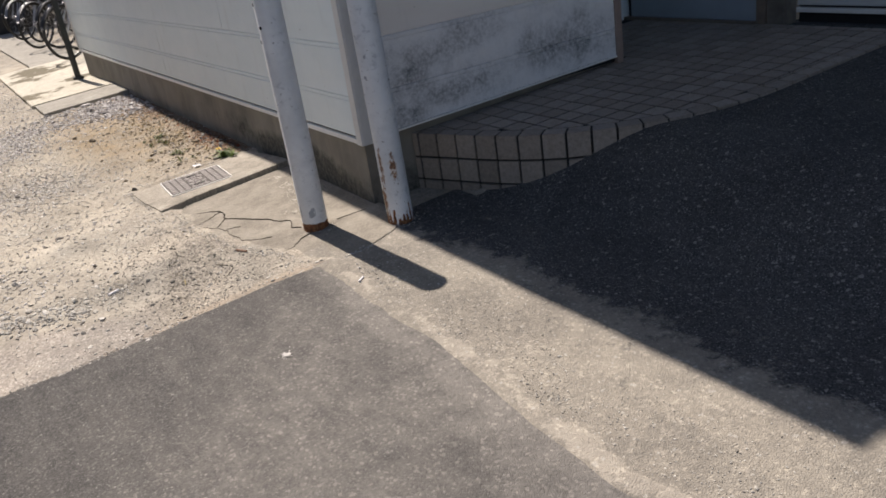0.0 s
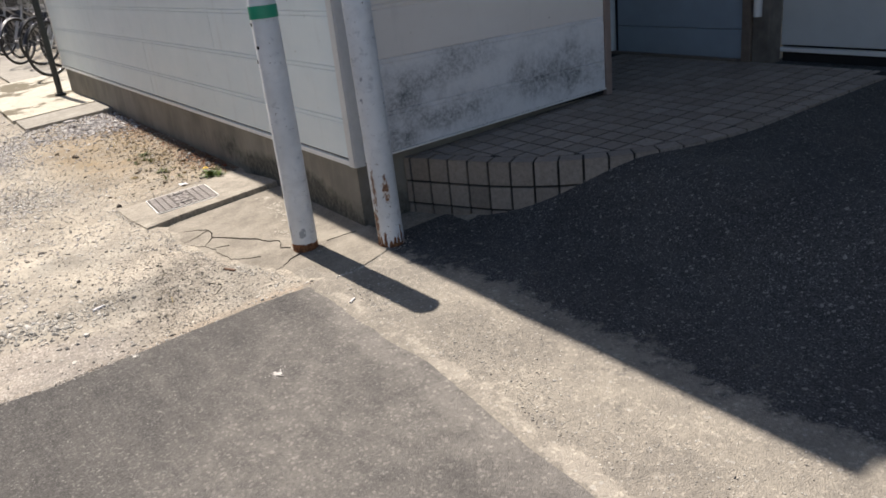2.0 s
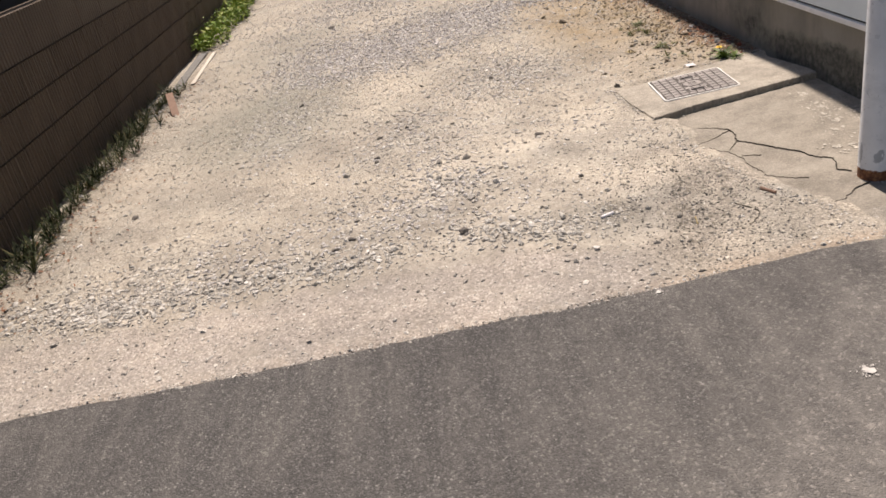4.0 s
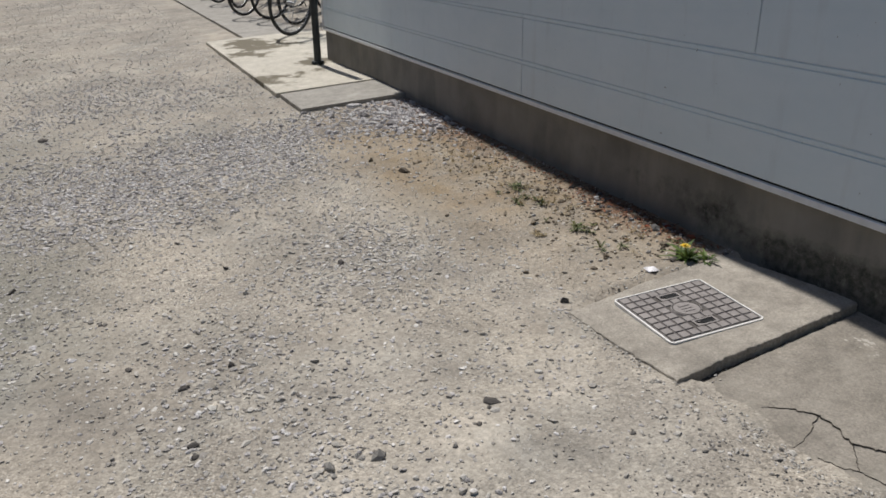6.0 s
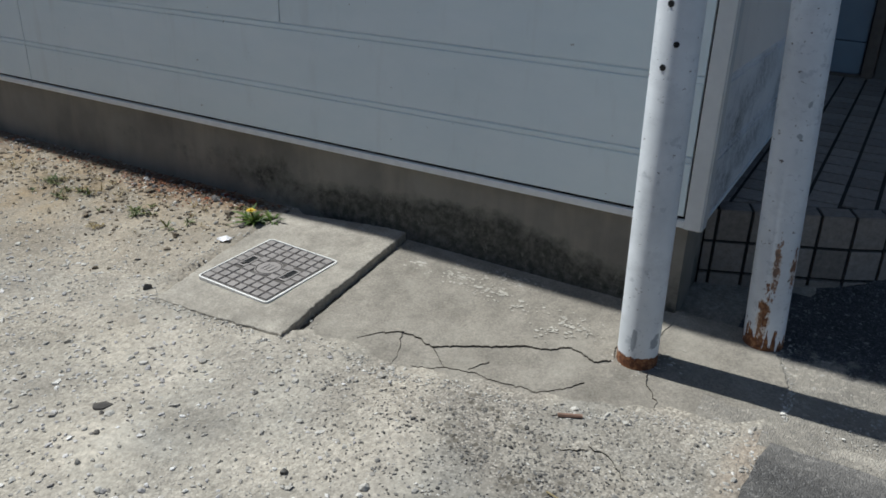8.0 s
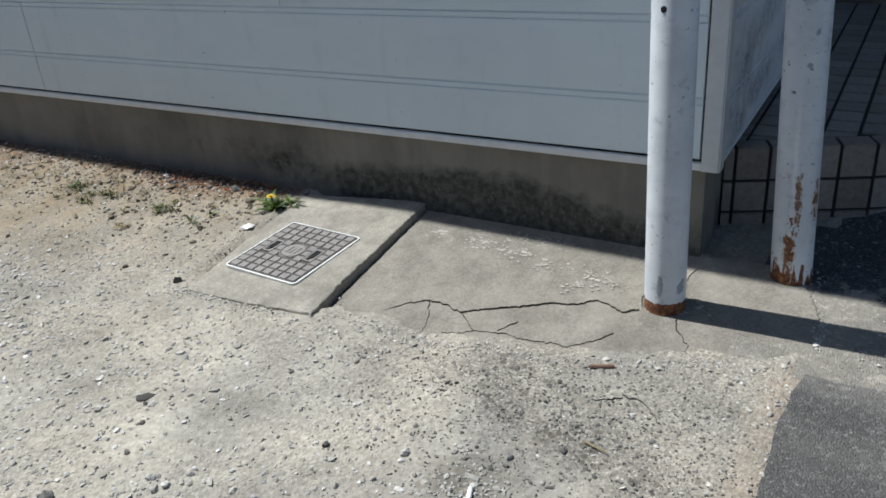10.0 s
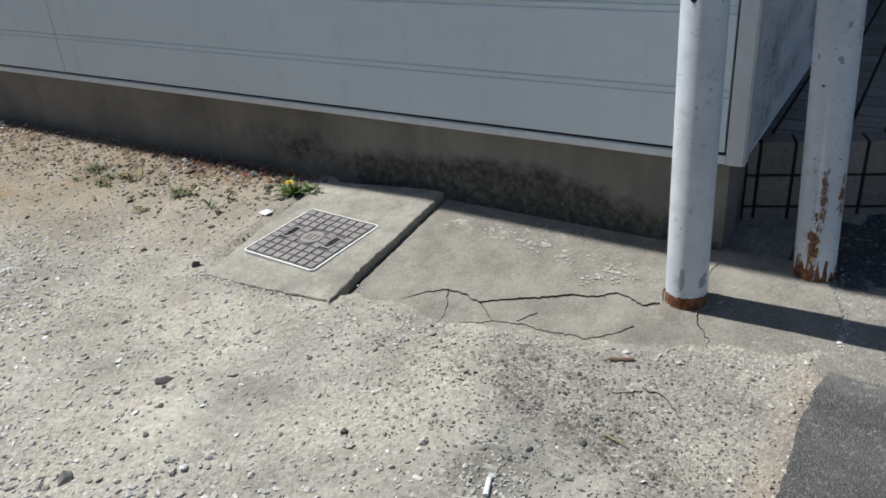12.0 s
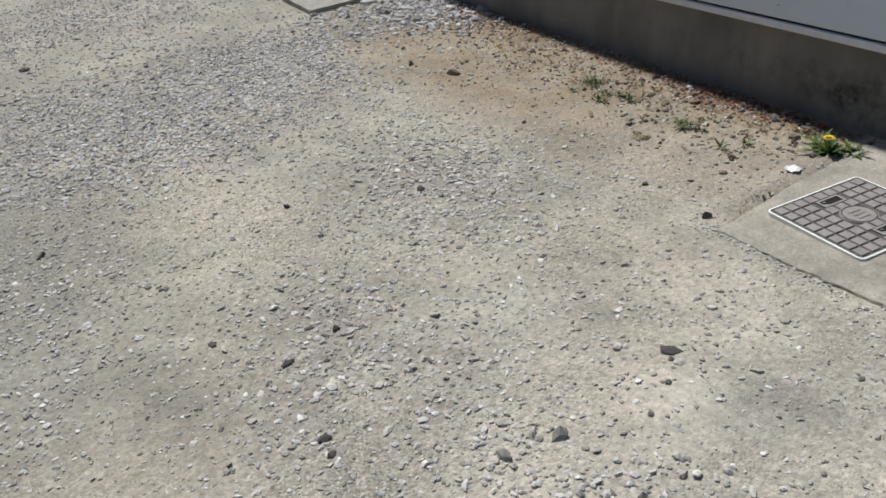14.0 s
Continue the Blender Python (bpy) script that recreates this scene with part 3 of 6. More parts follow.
def cover(x, y):
    """How much loose stone lies at a place of the lane, 0 to 1."""
    n = 0.5 + 0.5 * noise.noise((x * 1.3, y * 1.3, 5)) + 0.3 * noise.noise((x * 3.7, y * 3.7, 1))
    g = 0.30 * n
    g += 1.5 * near(x, y, -3.6, -1.85, 1.1, 1.1) + 1.2 * near(x, y, -4.0, -1.1, 0.7, 0.6) + 1.4 * near(x, y, -4.15, -0.5, 0.6, 0.6) + 1.0 * near(x, y, -2.3, -1.15, 0.7, 0.5)
    g += 1.0 * near(x, y, -0.55, -1.75, 0.45, 0.7) + 1.1 * near(x, y, -0.45, -2.75, 0.5, 0.6) + 0.9 * near(x, y, -1.5, -1.75, 0.6, 0.45)
    g += 0.9 * near(x, y, -0.25, -1.15, 0.16, 0.2) + 0.8 * near(x, y, -2.2, -2.5, 0.8, 0.6)
    g += 0.9 * near(x, y, -5.6, -1.9, 1.8, 1.3) + 0.5 * near(x, y, -0.85, -1.62, 0.35, 0.3)
    return min(1.0, g * (0.55 + 0.45 * n))


def old_strip(x, y):
    """Worn old asphalt beside the road's edge and below the apron."""
    edge = -0.10 + 0.12 * noise.noise((1, y * 1.7, 3))
    a = ease((x - edge + 0.25) / 0.3)
    b = near(x, y, -0.12, -0.77, 0.72, 0.31) * 1.9
    return min(1.0, max(0.45 * a * (1 - 0.8 * strip(x, y)), b))


RIDGE_Y = (1.15, 1.25, 1.6, 2.0, 2.4, 2.85, 3.3)
RIDGE_X = (-0.08, -0.14, -0.28, -0.24, -0.30, -0.33, -0.46)


def strip(x, y):
    """Bare pale strip between the road's edge and the ridge of stones."""
    edge = float(np.interp(-y, RIDGE_Y, RIDGE_X)) + 0.10 + 0.06 * noise.noise((3, y * 4, 1)) + 0.03 * noise.noise((x * 12, y * 12, 1))
    return ease((x - edge + 0.05) / 0.1) * ease((-0.92 - y) / 0.25) * (y > -4.5)


def clay(x, y):
    n = 0.25 * noise.noise((x * 2.2, y * 2.2, 8))
    a = 1.6 * near(x, y, -3.5, -0.42, 1.3, 0.6) + 1.1 * near(x, y, -2.5, -0.3, 1.25, 0.62) + 0.8 * near(x, y, -1.9, -0.1, 0.6, 0.28)
    return min(1.0, max(0.0, a + n * (a > 0.05)))


def spaced(lo, hi, fine_lo, fine_hi, step):
    """Coordinates: even within the fine stretch, ever wider beyond it."""
    mid = np.arange(fine_lo, fine_hi + step / 2, step)
    left, right, d = [], [], step
    p = fine_lo
    while p > lo:
        d *= 1.35
        p -= d
        left.append(max(p, lo))
    p, d = fine_hi, step
    while p < hi:
        d *= 1.35
        p += d
        right.append(min(p, hi))
    return np.concatenate([left[::-1], mid, right])


def sheet(name, xs, ys, height, mat, fields=()):
    verts = [(float(x), float(y), height(float(x), float(y))) for y in ys for x in xs]
    w = len(xs)
    faces = [(j * w + i, j * w + i + 1, (j + 1) * w + i + 1, (j + 1) * w + i) for j in range(len(ys) - 1) for i in range(w - 1)]
    me = mesh_of(name, verts, faces, mat, True)
    for key, f in fields:
        a = me.attributes.new(key, "FLOAT", "POINT")
        a.data.foreach_set("value", [f(v[0], v[1]) for v in verts])
    return me


FOOT_X = (-1.5, -0.94, -0.905, -0.76, -0.62, -0.55, -0.47, -0.40, -0.25, -0.12, -0.05, 0.06, 0.19, 0.245, 0.30)
FOOT_Y = (-0.72, -0.715, -0.660, -0.636, -0.650, -0.648, -0.622, -0.606, -0.590, -0.548, -0.530, -0.472, -0.452, -0.427, -0.377)


def slab_foot(x):
    """The lower edge of the slab and the apron."""
    return float(np.interp(x, FOOT_X, FOOT_Y))


def ground_height(x, y):
    z = lie(x, y)
    if -9 < x < 1 and -4.2 < y < 0.1:
        calm = 1.0 if x < -1.75 else max(1 - ease((x + 1.75) / 0.25), ease((slab_foot(x) - y) / 0.3))
        z += calm * (0.010 * noise.noise((x * 2.1, y * 2.1, 0)) + 0.005 * noise.noise((x * 9, y * 9, 2)) + 0.003 * noise.noise((x * 25, y * 25, 6)))
        if -1.5 < x and y > -1.1:
            z += 0.005 * ease((y + 1.05) / 0.3) - 0.035 * ease((y - slab_foot(x) - 0.04) / 0.05) * ease((x + 1.46) / 0.05)
    if x > 0.1:
        z -= 0.025 * ease((x - (road_left(y) if y < -0.45 else 0.3) + 0.0) / 0.05)
    return z


# Last term of "dark": litter plus the block wall's foot shade, as ground colour.
ground = new("ground", sheet("ground", spaced(-900, 900, -6.5, 0.6, 0.035), spaced(-900, 900, -3.75, 0.1, 0.035), ground_height, M_GROUND, (
    ("gravel", cover), ("clay", clay), ("pale", lambda x, y: min(1.0, 1.5 * near(x, y, -1.3, -1.58, 0.45, 0.35) + 1.1 * near(x, y, -0.9, -1.6, 0.5, 0.4) + 1.3 * near(x, y, -0.25, -1.03, 0.5, 0.22) + 1.7 * near(x, y, -0.85, -1.0, 0.75, 0.5) + 1.3 * near(x, y, -0.3, -1.5, 0.5, 0.8) + 0.9 * near(x, y, -1.5, -1.25, 0.7, 0.35))), ("old", old_strip), ("strip", strip), ("sand", lambda x, y: 0.95 * ease(1 - abs(x - road_left(y) + 0.02) / 0.06) * (y < -0.4) * (y > -4)), ("rust", lambda x, y: min(1.0, 1.5 * near(x, y, -3.9, -0.06, 1.1, 0.26) + 1.3 * near(x, y, -2.0, -0.04, 0.55, 0.17))), ("damp", lambda x, y: min(1.0, 1.6 * near(x, y, -2.45, -2.55, 1.0, 0.7) + 0.7 * near(x, y, -4.4, -2.6, 1.5, 0.8))), ("dark", lambda x, y: near(x, y, -0.225, -1.06, 0.12, 0.085) * 1.6 + 0.9 * ease((y + 0.11) / 0.07) * (-6 < x < -1.5) + 0.8 * ease((-3.08 - y) / 0.35) * (0.65 + noise.noise((x * 2, y * 3, 1)))))))
tagged(ground, "pale sandy lane of dirt and loose crushed gravel", "ground", kind="structure")

# Asphalt of the road, with its torn edges.
def patch(name, rows, mat, height, fields=()):
    """A sheet from rows of places, each row as long as the others."""
    verts = [(x, y, height(x, y)) for row in rows for x, y in row]
    w = len(rows[0])
    faces = [(j * w + i, j * w + i + 1, (j + 1) * w + i + 1, (j + 1) * w + i) for j in range(len(rows) - 1) for i in range(w - 1)]
    me = mesh_of(name, verts, faces, mat, True)
    for key, f in fields:
        a = me.attributes.new(key, "FLOAT", "POINT")
        a.data.foreach_set("value", [f(v[0], v[1]) for v in verts])
    return me


def road_dust(x, y):
    """Dust blown over the road, thickest by the driveway."""
    edge = max(0.0, 1 - (road_top(x) - y) / (0.10 + 0.05 * noise.noise((x * 5, 2, 2)))) * 0.6
    return min(1.0, edge + 0.04 + 0.16 * ease((x - 0.45) / 0.8) * (0.7 + 0.6 * noise.noise((x * 2.1, y * 1.7, 8))) + 0.75 * ease((y + 1.9) / 1.3) * (0.72 + 0.28 * ease((x - 0.3) / 0.9)) * (0.75 + 0.5 * noise.noise((x * 1.6, y * 2.2, 4))))


def road_rows():
    rows = []
    for j in range(161):
        v = (j / 160) ** 1.5
        row = []
        for i in range(121):
            u = (i / 120) ** 1.6 * 9.0
            x0 = road_left(-0.45 - 8.0 * v)
            x = x0 + u
            top = road_top(x)
            row.append((x, top + (-8.5 - top) * v))
        rows.append(row)
    return rows


tagged(new("road", patch("road", road_rows(), M_ROAD, lambda x, y: lie(x, y) + 0.006 + 0.003 * noise.noise((x * 2, y * 2, 3)), (("dust", road_dust),))), "smooth dark grey asphalt road patch with dusty worn marks", "road", kind="structure")


def sand_ridge(x, y):
    """Loose sand swept up along the seam between road and driveway."""
    mid_y = road_top(x) + 0.04 + 0.03 * noise.noise((x * 4, 3, 1)) + 0.015 * noise.noise((x * 13, 3, 6))
    wide = 0.045 + 0.035 * noise.noise((x * 6, 5, 2))
    broken = 0.55 + 0.8 * noise.noise((x * 3.1, y * 6, 9)) + 0.7 * noise.noise((x * 17, y * 21, 3))
    return ease(1 - abs(y - mid_y) / max(0.015, wide)) * min(1.2, max(0.0, broken)) * ease((x - 0.40) / 0.1)


def drive_dust(x, y):
    edge = 0.035 + 0.03 * noise.noise((x * 3, 1, 2)) + 0.05 * noise.noise((x * 11, y * 9, 5)) + 0.03 * noise.noise((x * 31, y * 24, 5)) - 0.07 * ease((0.75 - x) / 0.35)
    film = 0.80 + 0.18 * noise.noise((x * 2.3, y * 4, 6)) + 0.55 * sand_ridge(x, y)
    return film * (1 - ease((y - edge + 0.08) / 0.14)) + 0.1 * ease((y - 1.4) / 0.5) * (x > 0.8) + 0.15 * (1 - ease((y - 0.03) / 0.4)) * ease((y + 0.06) / 0.1)


DRIVE_X = np.concatenate([np.arange(0.14, 2.6, 0.03), np.arange(2.7, 9.0, 0.3)])


def drive_rows():
    ys = np.concatenate([np.linspace(0.0, 0.62, 26), np.linspace(0.66, 3.0, 48)])
    rows = []
    for v in ys:
        row = []
        for x in DRIVE_X:
            bottom = road_top(float(x)) - 0.03
            if x < 0.40:
                bottom = -0.515 + 0.015 * noise.noise((float(x) * 20, 0, 0))
            row.append((float(x), bottom + float(v)))
        rows.append(row)
    return rows


tagged(new("driveway", patch("driveway", drive_rows(), M_DRIVE, lambda x, y: lie(x, y) + 0.003 + 0.003 * noise.noise((x * 4, y * 4, 3)) + 0.009 * sand_ridge(x, y) + 0.003 * noise.noise((x * 21, y * 21, 3)) * (abs(y - 0.05) < 0.09), (("dust", drive_dust),))), "coarse dark asphalt driveway with a sandy dusty border", "driveway", kind="structure")


# ---- concrete pieces by the house ----
def outline_slab(name, corners, thick, top, mat, jag=0.0, step=0.012, bevel=0.006):
    """A flat cast slab with uneven edges over the given outline; top(x, y) is its upper face."""
    pts = []
    for (x0, y0), (x1, y1) in zip(corners, corners[1:] + corners[:1]):
        n = max(1, int(math.hypot(x1 - x0, y1 - y0) / step))
        for k in range(n):
            x, y = x0 + (x1 - x0) * k / n, y0 + (y1 - y0) * k / n
            pts.append((x + jag * (0.3 * noise.noise((x * 14, y * 14, 3)) + 0.5 * noise.noise((x * 75, y * 75, 3))), y + jag * (0.3 * noise.noise((x * 14, y * 14, 9)) + 0.5 * noise.noise((x * 75, y * 75, 9)))))
    bm = bmesh.new()
    f = bm.faces.new([bm.verts.new((x, y, 0)) for x, y in pts])
    low = bmesh.ops.extrude_face_region(bm, geom=[f])
    for v in low["geom"]:
        if isinstance(v, bmesh.types.BMVert):
            v.co.z = -thick
    rim = [e for e in bm.edges if all(abs(v.co.z) < 1e-6 for v in e.verts)]
    if bevel:
        bmesh.ops.bevel(bm, geom=rim, offset=bevel, segments=2, affect="EDGES", profile=0.6)
    for v in bm.verts:
        v.co.z += top(v.co.x, v.co.y)
    bmesh.ops.triangulate(bm, faces=[g for g in bm.faces if len(g.verts) > 4])
    return done(name, bm, mat)


def apron_base(x, y):
    return SLOPE * y - 0.013 - 0.008 * (x + 0.95)


def apron_lift(x, y):
    return 0.004 + 0.005 * ease((y - slab_foot(x)) / 0.2)


def slab_lift(x, y):
    return 0.0085 + (0.004 + 0.009 * ease((y + 0.74) / 0.25)) * ease((x + 1.46) / 0.4)


apron = new("pavement_apron", outline_slab("pavement_apron", [(-0.975, 0.03)] + list(zip(FOOT_X[2:], FOOT_Y[2:])) + [(0.325, -0.28), (0.312, -0.18), (0.278, -0.09), (0.24, -0.02), (0.2, 0.03)], 0.06, lambda x, y: apron_base(x, y) + apron_lift(x, y), M_APRON, 0.012, bevel=0.004))
tagged(apron, "cracked grey concrete apron at the foot of the wall", "pavement", kind="structure")


def crack(points, wide, height=lambda x, y: apron_base(x, y) + apron_lift(x, y)):
    """A jagged crack filled with dirt."""
    line = []
    for (x0, y0), (x1, y1) in zip(points, points[1:]):
        n = max(2, int(math.hypot(x1 - x0, y1 - y0) / 0.006))
        line += [(x0 + (x1 - x0) * k / n, y0 + (y1 - y0) * k / n) for k in range(n)]
    line.append(points[-1])
    verts, faces = [], []
    for i, (x, y) in enumerate(line):
        x += 0.004 * noise.noise((x * 60, y * 60, 1))
        y += 0.007 * noise.noise((x * 45, y * 45, 5)) + 0.006 * noise.noise((x * 150, y * 150, 5))
        w = wide * (0.18 + 1.7 * abs(noise.noise((x * 28, y * 28, 2))) + 0.5 * abs(noise.noise((x * 120, y * 120, 7)))) * min(1, 0.3 + i / 6, 0.3 + (len(line) - 1 - i) / 6)
        z = height(x, y) + 0.0015
        verts += [(x, y + w, z), (x, y - w, z), (x, y, z - 0.006)]
        if i:
            a, b = 3 * i - 3, 3 * i
            faces += [(a, a + 2, b + 2, b), (a + 2, a + 1, b + 1, b + 2)]
    return mesh_of("crack", verts, faces, M_CRACK)


for pts, w in (([(-0.753, -0.578), (-0.718, -0.531), (-0.664, -0.491), (-0.612, -0.491), (-0.552, -0.509), (-0.471, -0.458), (-0.391, -0.414), (-0.328, -0.371), (-0.269, -0.358), (-0.229, -0.316), (-0.193, -0.328), (-0.146, -0.352), (-0.107, -0.315)], 0.0012),
               ([(-0.551, -0.617), (-0.512, -0.597), (-0.475, -0.574), (-0.410, -0.556), (-0.387, -0.554), (-0.352, -0.558), (-0.307, -0.554), (-0.264, -0.546), (-0.221, -0.542), (-0.188, -0.515), (-0.163, -0.488), (-0.135, -0.446)], 0.0017),
               ([(-0.013, -0.317), (0.003, -0.371), (0.028, -0.399), (0.048, -0.424), (0.050, -0.464)], 0.0009),
               ([(-0.416, -0.549), (-0.400, -0.516), (-0.382, -0.493)], 0.0007), ([(-0.552, -0.509), (-0.492, -0.557), (-0.475, -0.574)], 0.0005),
               ([(-0.664, -0.491), (-0.629, -0.548), (-0.609, -0.600), (-0.602, -0.632)], 0.0005), ([(-0.040, -0.177), (-0.032, -0.092), (-0.022, -0.046)], 0.0006),
               ([(-0.107, -0.302), (-0.122, -0.262), (-0.114, -0.234)], 0.0006)):
    part("crack", crack(pts, w), apron, "dirt-filled jagged crack")


for pts, w in (([(-0.035, -0.668), (-0.02, -0.672), (0.005, -0.671), (0.029, -0.685), (0.047, -0.703), (0.072, -0.731)], 0.0022), ([(-0.03, -0.68), (-0.06, -0.70), (-0.09, -0.712)], 0.0009)):
    part("crack", crack(pts, w, lambda x, y: ground_height(x, y) + 0.0015), ground, "short dark crack in worn asphalt")


def flake(cx, cy, r, lift, mat, name, n=11):
    """A thin irregular splash."""
    a0 = random.random() * 6
    pts = [(cx + r * (0.35 + 0.9 * random.random()) * math.cos(a0 + 6.283 * k / n), cy + r * 0.7 * (0.5 + 0.7 * random.random()) * math.sin(a0 + 6.283 * k / n)) for k in range(n)]
    return mesh_of(name, [(x, y, apron_base(x, y) + lift) for x, y in pts], [tuple(range(n))], mat)


clusters = [(random.gauss(-0.46, 0.19), random.gauss(-0.155, 0.06)) for _ in range(17)]
for _ in range(300):
    cx, cy = random.choice(clusters)
    fx, fy = cx + random.gauss(0, 0.035), cy + random.gauss(0, 0.022)
    if not (-0.9 < fx < 0.1 and -0.39 < fy < -0.02):
        continue
    part("pale_spot", flake(fx, fy, min(0.012, 0.0030 * math.exp(abs(random.gauss(0, 0.65)))), apron_lift(fx, fy) + 0.0003, M_PALESPOT, "pale_spot", 17), apron)

slab = thing("meter_box_slab", (-1.2, -0.38, lie(-1.2, -0.38)), "raised concrete slab holding a square meter-box lid", "meter box")
SLAB_LIFT = 0.0195
part("slab", outline_slab("slab", [(-0.978, 0.015), (-0.922, -0.70), (-1.12, -0.722), (-1.27, -0.728), (-1.385, -0.728), (-1.43, -0.45), (-1.478, -0.04)], 0.07, lambda x, y: lie(x, y) + slab_lift(x, y), M_SLAB, 0.014), slab)
part("joint", outline_slab("joint", [(-0.960, 0.01), (-0.900, -0.665), (-0.94, -0.695), (-1.0, 0.01)], 0.03, lambda x, y: apron_base(x, y) - 0.001, M_CRACK, 0.008, bevel=0), slab, "dark dirt-filled joint")

LID = Matrix.Translation((-1.204, -0.435, lie(-1.204, -0.435) + SLAB_LIFT)) @ pose(0, 0, 0, math.degrees(math.atan(SLOPE)), 0, -3.5)
LW, LH = 0.305, 0.322


def lid_frame():
    bm = bmesh.new()
    for grow, z in ((0.0, -0.01), (-0.0006, 0.002), (-0.006, 0.0026), (-0.0065, -0.004)):
        for cx, cy, a0 in ((1, 1, 0), (-1, 1, 90), (-1, -1, 180), (1, -1, 270)):
            for k in range(5):
                a = radians(a0 + 22.5 * k)
                r = 0.016 + grow
                bm.verts.new((cx * (LW / 2 - 0.016) + r * math.cos(a), cy * (LH / 2 - 0.016) + r * math.sin(a), z))
    bm.verts.ensure_lookup_table()
    for ring_no in range(3):
        for k in range(20):
            bm.faces.new([bm.verts[ring_no * 20 + k], bm.verts[ring_no * 20 + (k + 1) % 20], bm.verts[ring_no * 20 + 20 + (k + 1) % 20], bm.verts[ring_no * 20 + 20 + k]])
    bmesh.ops.transform(bm, matrix=LID, verts=bm.verts)
    return done("frame", bm, M_LIDFRAME)


lid = thing("meter_lid", LID.translation, "square brown-grey plastic meter lid with gridded ribs and a white frame", "meter lid")
part("frame", lid_frame(), lid, "worn white frame")
plate = part("plate", done("plate", join(bmesh.new(), box((-LW / 2 + 0.008, -LH / 2 + 0.008, -0.012), (LW / 2 - 0.008, LH / 2 - 0.008, 0.0005)), LID), M_LIDGAP), lid)
COLS, ROWS_N = 8, 9
stud_w, stud_h = (LW - 0.022) / COLS, (LH - 0.022) / ROWS_N
for i in range(COLS):
    for j in range(ROWS_N):
        cx, cy = (i - (COLS - 1) / 2) * stud_w, (j - (ROWS_N - 1) / 2) * stud_h
        if math.hypot(cx, cy) < 0.047 or (abs(abs(cx) - 0.088) < 0.02 and abs(cy) < 0.034):
            continue
        b = box((cx - stud_w / 2 + 0.0022, cy - stud_h / 2 + 0.0022, 0), (cx + stud_w / 2 - 0.0022, cy + stud_h / 2 - 0.0022, 0.0042))
        for v in b.verts:
            if v.co.z > 0.002:
                v.co.x += (cx - v.co.x) * 0.1
                v.co.y += (cy - v.co.y) * 0.1
        part("stud", done("stud", join(bmesh.new(), b, LID), M_LID), lid)
part("disc", done("disc", join(bmesh.new(), rod((0, 0, 0), (0, 0, 0.0045), 0.047, 0.045, 32), LID), M_LID, False), lid, "round raised centre badge")
part("disc_rim", done("disc_rim", ring((0, 0, 0.004), Matrix(), 0.041, 0.0022, 32, 6), M_LIDGAP), lid, at=pose(0, 0, 0, math.degrees(math.atan(SLOPE)), 0, -3.5))
for k in (-1, 0, 1):
    part("mark", done("mark", join(bmesh.new(), box((k * 0.016 - 0.003, -0.018, 0.004), (k * 0.016 + 0.003, 0.018, 0.0062)), LID), M_LID), lid)
for s in (-1, 1):
    rim_bm = bmesh.new()
    for lo, hi in (((-0.018, -0.037), (0.018, -0.03)), ((-0.018, 0.03), (0.018, 0.037)), ((-0.018, -0.03), (-0.012, 0.03)), ((0.012, -0.03), (0.018, 0.03))):
        join(rim_bm, box((s * 0.088 + lo[0], lo[1], 0), (s * 0.088 + hi[0], hi[1], 0.0045)))
    part("slot_rim", done("slot_rim", join(bmesh.new(), rim_bm, LID), M_LID), lid)
    part("slot", done("slot", join(bmesh.new(), box((s * 0.088 - 0.0115, -0.012, -0.002), (s * 0.088 + 0.0115, 0.0295, 0.0018)), LID), M_HOLE), lid, "dark open grip slot")
    part("slot_floor", done("slot_floor", join(bmesh.new(), box((s * 0.088 - 0.0115, -0.0295, -0.002), (s * 0.088 + 0.0115, -0.0125, 0.0014)), LID), M_LID), lid)
    part("latch", done("latch", join(bmesh.new(), rod((s * 0.088 - 0.006, -0.027, 0.0022), (s * 0.088 + 0.004, -0.010, 0.0022), 0.0028, 0.002, 8), LID), M_HOLE), lid, "black latch end")

# Far pads: a grey piece, the painted piece, and the walkway by the bicycles.
def pad(name, x0, x1, y0, y1, mat, label, lift=0.035):
    return tagged(new(name, outline_slab(name, [(x0, y0), (x1, y0), (x1, y1), (x0, y1)], 0.12, lambda x, y: lie(x, min(y, 0.0)) + lift, mat, 0.008, 0.08, 0.008)), label, "pavement", kind="structure")


pad("pavement_kerb", -5.14, -4.57, -0.715, 0.02, M_PAD, "grey concrete slab edge with a chipped corner", 0.03)
pad("pavement_pad", -8.25, -5.16, -0.735, 0.6, M_CREAM, "concrete pad with worn peeling cream paint")
pad("pavement_walk", -40, -8.27, -0.34, 3.2, M_PAD, "pale concrete walkway along the lane", 0.03)
pad("pavement_yard", -8.25, -6.42, 0.62, 3.2, M_PAD, "pale concrete yard beside the house end")


# ---- the house ----
FACE, HOUSE_W, EAVE = -0.0145, -6.375, 2.9
COURSE = [0.294] + [0.465 + 0.215 * k for k in range(12)]


